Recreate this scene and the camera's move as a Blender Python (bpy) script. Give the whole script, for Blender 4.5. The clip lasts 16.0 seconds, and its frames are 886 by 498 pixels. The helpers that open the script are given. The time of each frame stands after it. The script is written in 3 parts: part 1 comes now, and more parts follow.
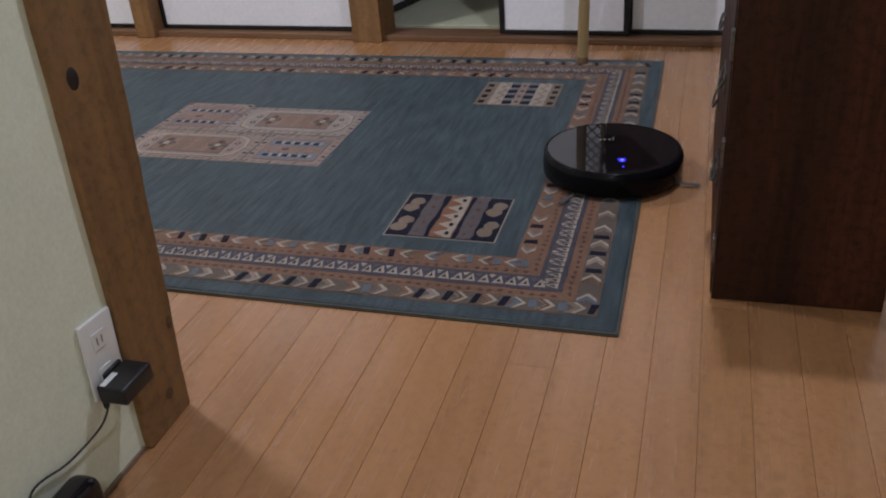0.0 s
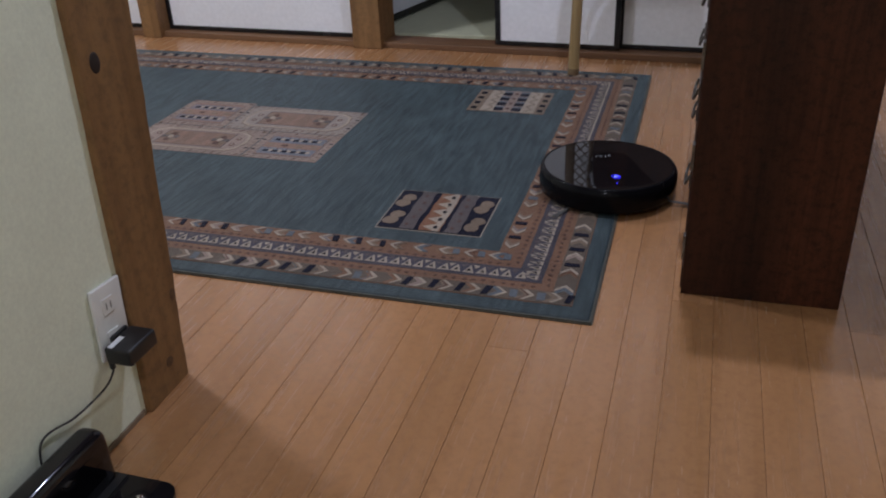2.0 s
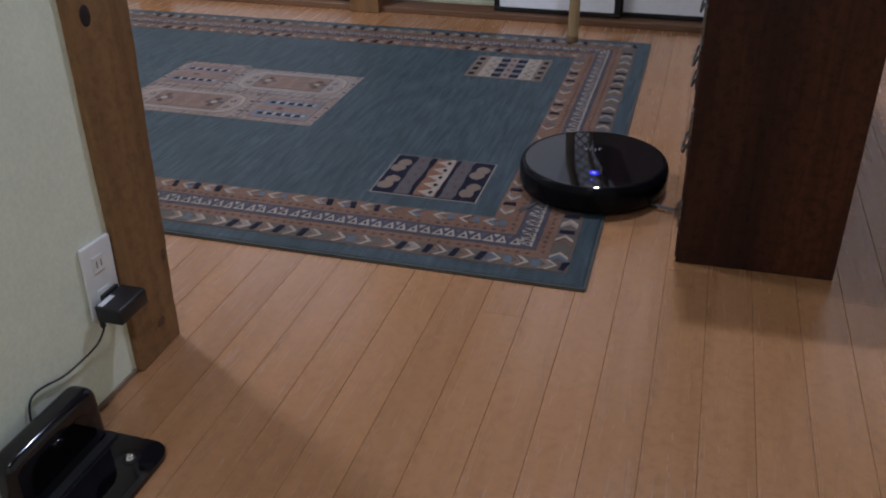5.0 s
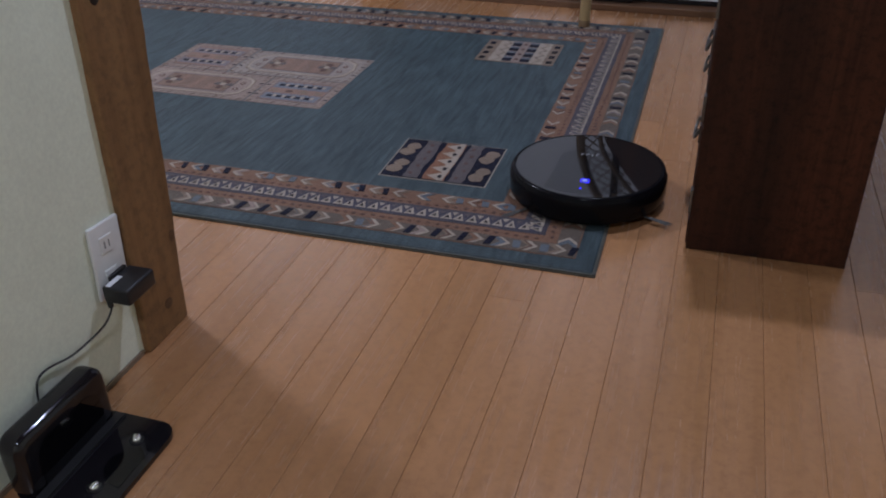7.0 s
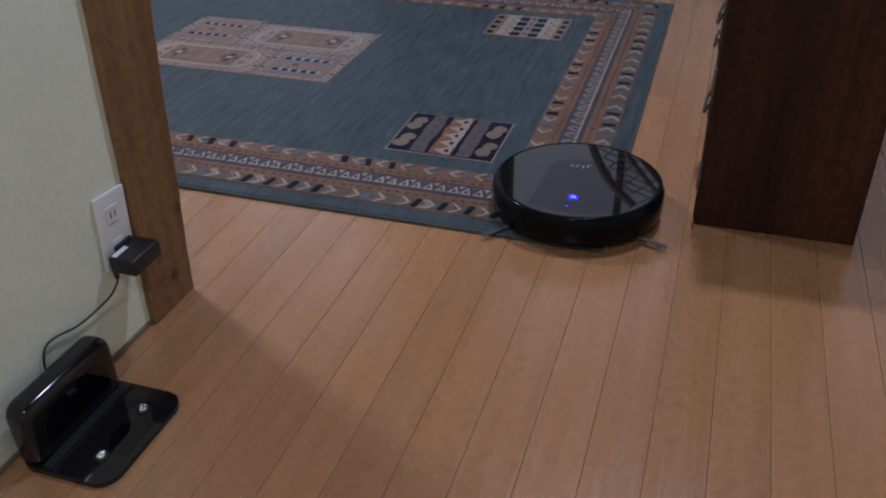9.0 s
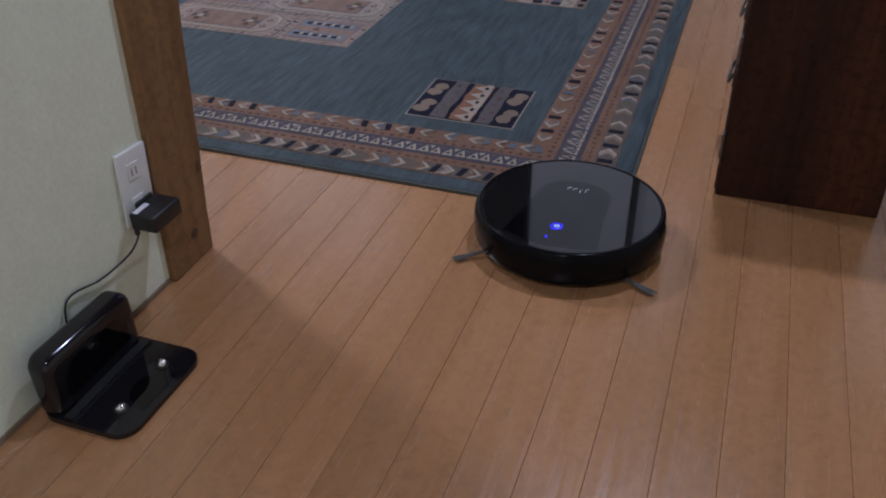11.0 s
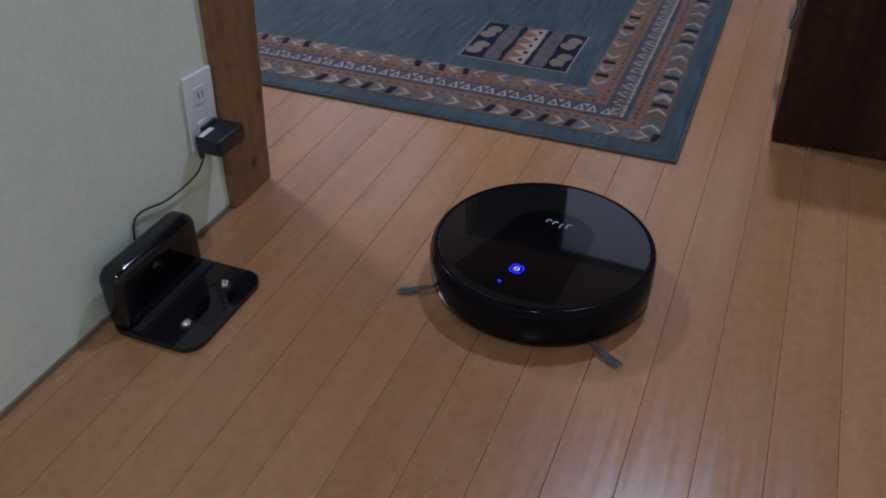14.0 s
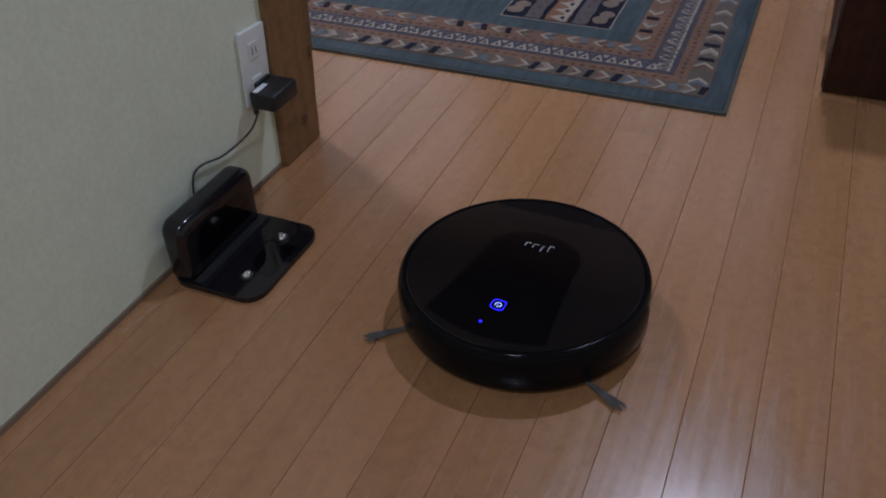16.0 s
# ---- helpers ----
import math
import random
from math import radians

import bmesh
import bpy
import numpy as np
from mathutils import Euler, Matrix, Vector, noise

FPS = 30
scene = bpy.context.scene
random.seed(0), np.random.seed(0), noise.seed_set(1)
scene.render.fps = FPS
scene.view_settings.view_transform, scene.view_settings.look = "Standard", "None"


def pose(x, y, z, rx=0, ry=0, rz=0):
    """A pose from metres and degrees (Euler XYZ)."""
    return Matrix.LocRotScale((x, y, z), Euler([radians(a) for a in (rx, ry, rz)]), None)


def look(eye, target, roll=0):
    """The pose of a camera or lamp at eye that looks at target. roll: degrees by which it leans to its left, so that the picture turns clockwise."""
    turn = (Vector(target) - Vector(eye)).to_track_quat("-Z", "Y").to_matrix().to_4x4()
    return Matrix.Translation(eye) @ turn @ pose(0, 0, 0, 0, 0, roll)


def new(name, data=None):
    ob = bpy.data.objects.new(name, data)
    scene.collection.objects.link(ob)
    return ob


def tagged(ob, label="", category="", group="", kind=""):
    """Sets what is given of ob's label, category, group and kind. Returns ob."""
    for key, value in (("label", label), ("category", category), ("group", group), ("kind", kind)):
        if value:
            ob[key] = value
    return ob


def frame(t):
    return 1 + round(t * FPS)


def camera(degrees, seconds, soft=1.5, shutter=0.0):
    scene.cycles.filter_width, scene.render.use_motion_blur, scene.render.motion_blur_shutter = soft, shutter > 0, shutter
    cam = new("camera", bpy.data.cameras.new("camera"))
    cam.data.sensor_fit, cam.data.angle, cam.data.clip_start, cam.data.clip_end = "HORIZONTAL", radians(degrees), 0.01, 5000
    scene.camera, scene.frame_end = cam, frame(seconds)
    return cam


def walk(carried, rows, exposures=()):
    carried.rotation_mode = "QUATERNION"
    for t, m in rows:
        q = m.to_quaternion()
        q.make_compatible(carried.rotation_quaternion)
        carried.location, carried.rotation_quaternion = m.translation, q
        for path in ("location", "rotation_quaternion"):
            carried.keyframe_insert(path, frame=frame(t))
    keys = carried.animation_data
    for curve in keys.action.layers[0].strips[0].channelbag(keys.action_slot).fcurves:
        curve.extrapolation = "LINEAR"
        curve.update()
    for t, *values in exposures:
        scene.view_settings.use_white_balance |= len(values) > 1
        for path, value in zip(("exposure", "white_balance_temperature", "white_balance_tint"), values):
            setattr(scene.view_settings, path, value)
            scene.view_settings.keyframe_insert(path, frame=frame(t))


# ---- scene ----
cam = camera(55.3, 16.0, 2.0)
PATH = [
    (0, (0.071, 0.046, 0.902), (-0.482, 1.71, -0.061), -4.8),
    (0.5, (0.089, 0.006, 0.904), (-0.487, 1.663, -0.056), -4.4),
    (1, (0.1, -0.022, 0.901), (-0.488, 1.637, -0.049), -4.1),
    (1.5, (0.107, -0.049, 0.906), (-0.454, 1.627, -0.03), -3.1),
    (2, (0.117, -0.06, 0.91), (-0.425, 1.622, -0.026), -2.7),
    (2.5, (0.122, -0.057, 0.905), (-0.413, 1.625, -0.036), -2.7),
    (3, (0.121, -0.054, 0.903), (-0.407, 1.619, -0.056), -2.3),
    (3.5, (0.12, -0.055, 0.899), (-0.404, 1.611, -0.074), -2.1),
    (4, (0.118, -0.057, 0.898), (-0.401, 1.604, -0.087), -1.8),
    (6.5, (0.117, -0.052, 0.888), (-0.416, 1.587, -0.127), -1.5),
    (7, (0.116, -0.051, 0.887), (-0.423, 1.579, -0.138), -1.5),
    (7.5, (0.115, -0.051, 0.885), (-0.427, 1.573, -0.149), -1.5),
    (8, (0.115, -0.051, 0.882), (-0.427, 1.566, -0.163), -1.5),
    (8.5, (0.114, -0.051, 0.879), (-0.426, 1.559, -0.178), -1.4),
    (11, (0.114, -0.061, 0.861), (-0.458, 1.496, -0.258), -1.0),
    (11.5, (0.11, -0.063, 0.855), (-0.462, 1.478, -0.283), -0.8),
    (12, (0.104, -0.079, 0.85), (-0.481, 1.445, -0.305), -0.7),
    (12.5, (0.102, -0.101, 0.848), (-0.5, 1.421, -0.301), -0.8),
    (13, (0.104, -0.108, 0.848), (-0.506, 1.407, -0.306), -0.7),
    (13.5, (0.095, -0.107, 0.839), (-0.518, 1.394, -0.332), -0.4),
    (14, (0.081, -0.115, 0.83), (-0.532, 1.37, -0.361), -0.4),
    (14.5, (0.06, -0.122, 0.816), (-0.559, 1.354, -0.383), -1.0),
    (15, (0.054, -0.139, 0.813), (-0.578, 1.337, -0.379), -1.7),
    (15.5, (0.058, -0.148, 0.807), (-0.58, 1.31, -0.404), -2.0),
    (16, (0.052, -0.165, 0.799), (-0.606, 1.271, -0.427), -2.5),
]
walk(cam, [(t, look([0.94 * c for c in eye], [0.94 * c for c in target], roll)) for t, eye, target, roll in PATH],
     exposures=((0.0, 0.11, 6520, 12), (4.0, 0.02, 6060, 12), (8.5, 0.02, 5900, 14), (11.0, 0.03, 5900, 15), (12.0, 0.01, 5600, 12), (13.5, 0.0, 5480, 12), (16.0, -0.18, 5800, 12)))

# ---- helpers of this scene ----
UNIT = 0.94           # metres to one unit of the plan below


def mat(name):
    m = bpy.data.materials.new(name)
    m.use_nodes = True
    nt = m.node_tree
    return m, nt, nt.nodes["Principled BSDF"]


def node(nt, kind, **sockets):
    n = nt.nodes.new(kind)
    for k, v in sockets.items():
        n.inputs[k.replace("_", " ")].default_value = v
    return n


def coords(nt, scale=(1, 1, 1), turn=(0, 0, 0), use="Object"):
    tc = nt.nodes.new("ShaderNodeTexCoord")
    mp = nt.nodes.new("ShaderNodeMapping")
    mp.inputs["Scale"].default_value = scale
    mp.inputs["Rotation"].default_value = turn
    nt.links.new(tc.outputs[use], mp.inputs["Vector"])
    return mp.outputs["Vector"]


def noise_tex(nt, vec, scale, detail=4.0, rough=0.55, distort=0.0):
    n = nt.nodes.new("ShaderNodeTexNoise")
    n.inputs["Scale"].default_value = scale
    n.inputs["Detail"].default_value = detail
    n.inputs["Roughness"].default_value = rough
    n.inputs["Distortion"].default_value = distort
    nt.links.new(vec, n.inputs["Vector"])
    return n.outputs["Fac"]


def ramp(nt, fac, stops):
    r = nt.nodes.new("ShaderNodeValToRGB")
    while len(r.color_ramp.elements) < len(stops):
        r.color_ramp.elements.new(0.5)
    for e, (p, c) in zip(r.color_ramp.elements, stops):
        e.position, e.color = p, (*c, 1)
    nt.links.new(fac, r.inputs["Fac"])
    return r.outputs["Color"]


def mix(nt, fac, a, b, mode="MIX"):
    m = nt.nodes.new("ShaderNodeMix")
    m.data_type, m.blend_type = "RGBA", mode
    for value, slot in ((fac, 0), (a, 6), (b, 7)):
        if isinstance(value, (int, float)):
            m.inputs[slot].default_value = value
        elif isinstance(value, tuple):
            m.inputs[slot].default_value = (*value, 1)
        else:
            nt.links.new(value, m.inputs[slot])
    return m.outputs[2]


def span(nt, fac, lo, hi, a=0.0, b=1.0):
    n = nt.nodes.new("ShaderNodeMapRange")
    for k, v in (("From Min", lo), ("From Max", hi), ("To Min", a), ("To Max", b)):
        n.inputs[k].default_value = v
    nt.links.new(fac, n.inputs["Value"])
    return n.outputs["Result"]


def bump(nt, bsdf, fac, strength, distance=0.002):
    b = nt.nodes.new("ShaderNodeBump")
    b.inputs["Strength"].default_value = strength
    b.inputs["Distance"].default_value = distance
    nt.links.new(fac, b.inputs["Height"])
    nt.links.new(b.outputs["Normal"], bsdf.inputs["Normal"])


def wood(name, dark, mid, light, grain_axis="Z", rough=0.45, per_object=0.0, grain=60.0, bands=5.0, pore=0.55, mottle=0.0, relief=0.12):
    """Wood with long fibres along one axis, broad tonal bands and fine pores."""
    m, nt, b = mat(name)
    stretch = {"X": (0.06, 1, 1), "Y": (1, 0.06, 1), "Z": (1, 1, 0.06)}[grain_axis]
    vec = coords(nt, stretch)
    if per_object:
        info = nt.nodes.new("ShaderNodeObjectInfo")
        add = nt.nodes.new("ShaderNodeVectorMath")
        mul = nt.nodes.new("ShaderNodeVectorMath")
        mul.operation = "SCALE"
        mul.inputs[0].default_value = (7.3, 3.1, 5.7)
        nt.links.new(info.outputs["Random"], mul.inputs["Scale"])
        nt.links.new(vec, add.inputs[0])
        nt.links.new(mul.outputs[0], add.inputs[1])
        vec = add.outputs[0]
    fine = noise_tex(nt, vec, grain, 5, 0.65, 0.4)
    broad = noise_tex(nt, vec, bands, 3, 0.5, 1.2)
    col = ramp(nt, broad, [(0.3, dark), (0.5, mid), (0.72, light)])
    pores = ramp(nt, fine, [(0.32, (0.55, 0.5, 0.45)), (0.55, (1, 1, 1))])
    col = mix(nt, pore, col, pores, "MULTIPLY")
    if mottle:
        round_vec = coords(nt)
        spots = ramp(nt, noise_tex(nt, round_vec, 55, 5, 0.75), [(0.34, (1 - mottle,) * 3), (0.52, (1, 1, 1)), (0.7, (1.06, 1.05, 1.03))])
        cloud = ramp(nt, noise_tex(nt, coords(nt, use="Generated"), 3.0, 3, 0.6), [(0.3, (0.92, 0.90, 0.86)), (0.7, (1.04, 1.04, 1.06))])
        col = mix(nt, 1.0, mix(nt, 1.0, col, spots, "MULTIPLY"), cloud, "MULTIPLY")
    if per_object:
        shade = span(nt, info.outputs["Random"], 0, 1, 1 - per_object, 1 + per_object)
        tint = nt.nodes.new("ShaderNodeHueSaturation")
        nt.links.new(shade, tint.inputs["Value"])
        nt.links.new(col, tint.inputs["Color"])
        col = tint.outputs["Color"]
    nt.links.new(col, b.inputs["Base Color"])
    nt.links.new(span(nt, fine, 0.3, 0.7, rough + 0.08, rough - 0.05), b.inputs["Roughness"])
    bump(nt, b, fine, relief, 0.0006)
    return m


def plain(name, col, rough=0.5, metal=0.0, vary=0.12, scale=40.0, relief=0.0, coat=0.0):
    m, nt, b = mat(name)
    vec = coords(nt)
    n1 = noise_tex(nt, vec, scale, 5)
    n2 = noise_tex(nt, vec, scale * 0.12, 3)
    lo, hi = tuple(c * (1 - vary) for c in col), tuple(min(1, c * (1 + vary)) for c in col)
    c1 = ramp(nt, n1, [(0.3, lo), (0.7, hi)])
    c2 = ramp(nt, n2, [(0.3, (1 - vary,) * 3), (0.7, (1, 1, 1))])
    nt.links.new(mix(nt, 1.0, c1, c2, "MULTIPLY"), b.inputs["Base Color"])
    nt.links.new(span(nt, n2, 0.3, 0.7, rough * 0.85, rough * 1.15), b.inputs["Roughness"])
    b.inputs["Metallic"].default_value = metal
    b.inputs["Coat Weight"].default_value = coat
    if relief:
        bump(nt, b, n1, relief, 0.001)
    return m


def mirror_black(name, rough, ior=1.63, col=(0.010, 0.009, 0.009)):
    m = plain(name, col, rough, 0, 0.1, 30)
    m.node_tree.nodes["Principled BSDF"].inputs["IOR"].default_value = ior
    return m


def glow(name, col, strength):
    m, nt, b = mat(name)
    b.inputs["Base Color"].default_value = (*col, 1)
    b.inputs["Emission Color"].default_value = (*col, 1)
    b.inputs["Emission Strength"].default_value = strength
    return m


def woven(name, col, vary=0.2, streak=False):
    """Cut wool pile: fine tufts, uneven dye; the field also has streaks of dye along the weft."""
    m, nt, b = mat(name)
    col = tuple(0.90 * c for c in col)
    vec = coords(nt)
    tuft = noise_tex(nt, vec, 230, 3, 0.7)
    patch = noise_tex(nt, vec, 9, 4, 0.6)
    lo, hi = tuple(c * (1 - vary) for c in col), tuple(min(1, c * (1 + vary)) for c in col)
    c = ramp(nt, patch, [(0.3, lo), (0.7, hi)])
    if streak:
        lines = noise_tex(nt, coords(nt, (1, 0.09, 1)), 95, 5, 0.7)
        c = mix(nt, 0.85, c, ramp(nt, lines, [(0.36, (0.62, 0.66, 0.68)), (0.5, (1, 1, 1)), (0.66, (1.45, 1.36, 1.34))]), "MULTIPLY")
    c = mix(nt, 0.75, c, ramp(nt, tuft, [(0.3, (0.55, 0.55, 0.55)), (0.65, (1.1, 1.1, 1.1))]), "MULTIPLY")
    nt.links.new(c, b.inputs["Base Color"])
    b.inputs["Roughness"].default_value = 0.56
    b.inputs["Specular IOR Level"].default_value = 0.28 if streak else 0.18 if max(col) > 0.03 else 0.06
    b.inputs["Sheen Weight"].default_value = 0.3 if max(col) > 0.05 else 0.08
    if streak:
        nt.links.new(span(nt, lines, 0.36, 0.64, 0.20, 0.50), b.inputs["Sheen Weight"])
    b.inputs["Sheen Roughness"].default_value = 0.45
    b.inputs["Sheen Tint"].default_value = (0.30, 0.42, 0.50, 1) if streak else (*(min(1.0, 0.3 + 1.6 * c) for c in col), 1)
    bump(nt, b, tuft, 0.6, 0.0025)
    return m


def sized(m):
    """A pose of the plan, in metres."""
    m = m.copy()
    m.translation *= UNIT
    return m


def mesh_from(name, bm, materials, smooth=False):
    me = bpy.data.meshes.new(name)
    bm.transform(Matrix.Scale(UNIT, 4))
    bm.normal_update()
    bm.to_mesh(me)
    bm.free()
    for m in materials if isinstance(materials, (list, tuple)) else [materials]:
        me.materials.append(m)
    if smooth:
        for p in me.polygons:
            p.use_smooth = True
        me.set_sharp_from_angle(angle=radians(40))
    return me


def part(name, bm, material, parent=None, label="", smooth=False, m=None, kind=""):
    ob = new(name, mesh_from(name, bm, material, smooth))
    if parent is not None:
        ob.parent = parent
    if m is not None:
        ob.matrix_basis = sized(m)
    return tagged(ob, label=label, kind=kind)


def box(bm, x0, x1, y0, y1, z0, z1, bevel=0.0, segments=2, mi=0):
    made = bmesh.ops.create_cube(bm, size=1.0, matrix=Matrix.LocRotScale(((x0 + x1) / 2, (y0 + y1) / 2, (z0 + z1) / 2), None, (x1 - x0, y1 - y0, z1 - z0)))
    vs = made["verts"]
    if bevel:
        es = list({e for v in vs for e in v.link_edges})
        out = bmesh.ops.bevel(bm, geom=es, offset=bevel, segments=segments, affect="EDGES", profile=0.5)
        fs = out["faces"]
    else:
        fs = {f for v in vs for f in v.link_faces}
    if mi:
        for f in fs:
            f.material_index = mi
    return bm


def boxed(*a, **k):
    return box(bmesh.new(), *a, **k)


def lathe(profile, steps=96):
    """A body of revolution round z from (radius, height) pairs."""
    bm = bmesh.new()
    rings = []
    for r, z in profile:
        if r < 1e-6:
            rings.append([bm.verts.new((0, 0, z))])
        else:
            rings.append([bm.verts.new((r * math.cos(2 * math.pi * i / steps), r * math.sin(2 * math.pi * i / steps), z)) for i in range(steps)])
    for a, b in zip(rings, rings[1:]):
        for i in range(steps):
            j = (i + 1) % steps
            if len(a) == 1 and len(b) > 1:
                bm.faces.new((a[0], b[j], b[i]))
            elif len(b) == 1 and len(a) > 1:
                bm.faces.new((a[i], a[j], b[0]))
            elif len(a) > 1:
                bm.faces.new((a[i], a[j], b[j], b[i]))
    bmesh.ops.recalc_face_normals(bm, faces=bm.faces)
    return bm


def tube(points, radius, sides=10, closed_ends=True, taper=None):
    """A round rod along a smooth line through the points."""
    pts = [Vector(p) for p in points]
    fine = []
    for i in range(len(pts) - 1):
        p0, p1, p2, p3 = pts[max(i - 1, 0)], pts[i], pts[i + 1], pts[min(i + 2, len(pts) - 1)]
        for k in range(6):
            t = k / 6
            fine.append(0.5 * ((2 * p1) + (p2 - p0) * t + (2 * p0 - 5 * p1 + 4 * p2 - p3) * t * t + (3 * p1 - p0 - 3 * p2 + p3) * t ** 3))
    fine.append(pts[-1])
    bm = bmesh.new()
    rings = []
    for i, p in enumerate(fine):
        d = (fine[min(i + 1, len(fine) - 1)] - fine[max(i - 1, 0)]).normalized()
        q = d.to_track_quat("Z", "Y")
        r = radius if taper is None else radius + (taper - radius) * i / (len(fine) - 1)
        rings.append([bm.verts.new(p + q @ Vector((r * math.cos(2 * math.pi * k / sides), r * math.sin(2 * math.pi * k / sides), 0))) for k in range(sides)])
    for a, b in zip(rings, rings[1:]):
        for k in range(sides):
            bm.faces.new((a[k], a[(k + 1) % sides], b[(k + 1) % sides], b[k]))
    if closed_ends:
        bm.faces.new(rings[0][::-1])
        bm.faces.new(rings[-1])
    bmesh.ops.recalc_face_normals(bm, faces=bm.faces)
    return bm


def slab(bm, outline, z0, z1, mi=0):
    """A flat piece with the given outline (anticlockwise), from z0 to z1."""
    low = [bm.verts.new((x, y, z0)) for x, y in outline]
    top = [bm.verts.new((x, y, z1)) for x, y in outline]
    fs = [bm.faces.new(top)]
    n = len(outline)
    for i in range(n):
        fs.append(bm.faces.new((low[i], low[(i + 1) % n], top[(i + 1) % n], top[i])))
    for f in fs:
        f.material_index = mi
    return bm


def round_rect(x0, x1, y0, y1, r, steps=6):
    out = []
    for cx, cy, a in ((x1 - r, y0 + r, -90), (x1 - r, y1 - r, 0), (x0 + r, y1 - r, 90), (x0 + r, y0 + r, 180)):
        for k in range(steps + 1):
            w = radians(a + 90 * k / steps)
            out.append((cx + r * math.cos(w), cy + r * math.sin(w)))
    return out


# ---- light ----
world = bpy.data.worlds.new("world")
scene.world = world
world.use_nodes = True
world.node_tree.nodes["Background"].inputs["Color"].default_value = (0.02, 0.022, 0.03, 1)
world.node_tree.nodes["Background"].inputs["Strength"].default_value = 0.3


def ceiling_lamp(name, place, watts, size, colour):
    d = bpy.data.lights.new(name, "AREA")
    d.shape, d.size, d.energy, d.color = "DISK", size, watts, colour
    ob = new(name, d)
    ob.location = [UNIT * c for c in place]
    return ob


# the living room's two lamps and the lamp of the near room
ceiling_lamp("lamp_over_chest_side", (0.07, 1.85, 2.33), 17.5, 0.06, (0.78, 0.82, 1.0))
ceiling_lamp("lamp_over_rug", (-2.15, 1.95, 2.33), 30, 0.24, (0.87, 0.88, 1.0))
ceiling_lamp("lamp_near_room", (0.10, -1.00, 2.33), 17.0, 0.26, (0.86, 0.88, 1.0))
scene.view_settings.exposure = 0.0

# ---- materials ----
M_FLOOR = wood("orange_brown_floor", (0.362, 0.182, 0.077), (0.388, 0.195, 0.086), (0.415, 0.212, 0.096), "Y", 0.23, 0.06, 90, 7, 0.14, 0.17, 0.03)
M_FLOOR.node_tree.nodes["Principled BSDF"].inputs["Specular IOR Level"].default_value = 0.88
M_SUBFLOOR = plain("dark_joint", (0.25, 0.125, 0.062), 0.9)
M_POST = wood("old_brown_post", (0.165, 0.083, 0.030), (0.240, 0.125, 0.047), (0.295, 0.162, 0.066), "Z", 0.6, 0, 55, 5, 0.4, 0.3)
M_SILL = wood("brown_sill", (0.12, 0.06, 0.03), (0.17, 0.085, 0.042), (0.22, 0.12, 0.06), "X", 0.5, 0, 80, 8)
M_KNOT = plain("dark_knot", (0.025, 0.014, 0.01), 0.6, 0, 0.3, 120)
M_FAINT_KNOT = plain("brown_knot", (0.120, 0.060, 0.025), 0.6, 0, 0.4, 140)
M_PLASTER = plain("cream_wallpaper", (0.765, 0.798, 0.65), 0.85, 0, 0.05, 160, 0.35)
M_CEIL = wood("brown_ceiling_boards", (0.10, 0.06, 0.035), (0.14, 0.085, 0.05), (0.18, 0.11, 0.065), "Y", 0.6, 0, 40, 5)
M_PAPER = plain("white_paper_panel", (0.80, 0.81, 0.86), 0.8, 0, 0.04, 60, 0.1)
M_LACQUER = plain("black_lacquer", (0.012, 0.012, 0.014), 0.25, 0, 0.2)
M_CHEST = wood("dark_red_brown_chest", (0.021, 0.0068, 0.0036), (0.045, 0.0135, 0.0062), (0.080, 0.024, 0.0105), "Z", 0.5, 0, 80, 8, 0.85, 0.65)
M_CHEST.node_tree.nodes["Principled BSDF"].inputs["Specular IOR Level"].default_value = 0.25
M_IRON = plain("dull_iron", (0.20, 0.19, 0.18), 0.35, 0.9, 0.3, 90)
M_TATAMI = plain("green_straw_mat", (0.50, 0.51, 0.36), 0.8, 0, 0.12, 220, 0.4)
M_PALE_POLE = wood("pale_yellow_cane", (0.24, 0.15, 0.06), (0.34, 0.235, 0.11), (0.42, 0.31, 0.16), "Z", 0.4, 0, 60, 12)
M_CANE = wood("dark_cane", (0.10, 0.06, 0.03), (0.16, 0.10, 0.05), (0.22, 0.14, 0.07), "Z", 0.45, 0, 60, 12)
M_TEAL = woven("teal_wool", (0.037, 0.054, 0.060), 0.22, True)
M_BINDING = woven("olive_binding", (0.085, 0.082, 0.066), 0.2)
M_TAN = woven("tan_wool", (0.185, 0.098, 0.060), 0.15)
M_CREAM = woven("cream_wool", (0.36, 0.30, 0.24), 0.12)
M_GREYTAN = woven("grey_tan_wool", (0.108, 0.083, 0.064), 0.15)
M_NAVY = woven("navy_wool", (0.012, 0.013, 0.026), 0.2)
M_BLACKISH = woven("blackish_wool", (0.022, 0.020, 0.026), 0.2)
M_RUST = woven("rust_wool", (0.21, 0.095, 0.052), 0.15)
M_MAUVE = woven("mauve_wool", (0.100, 0.082, 0.082), 0.15)
M_VIOLET = woven("slate_violet_wool", (0.056, 0.051, 0.064), 0.15)
M_SKY = woven("grey_blue_wool", (0.105, 0.120, 0.140), 0.15)
M_PINK = woven("dusty_pink_wool", (0.265, 0.200, 0.170), 0.15)
M_OVAL = woven("grey_brown_wool", (0.20, 0.145, 0.105), 0.15)
M_BLUSH = woven("blush_wool", (0.245, 0.150, 0.112), 0.15)
M_RUSTIC = woven("pale_rust_wool", (0.205, 0.130, 0.098), 0.15)
M_ASH = woven("ash_pink_wool", (0.275, 0.230, 0.205), 0.15)
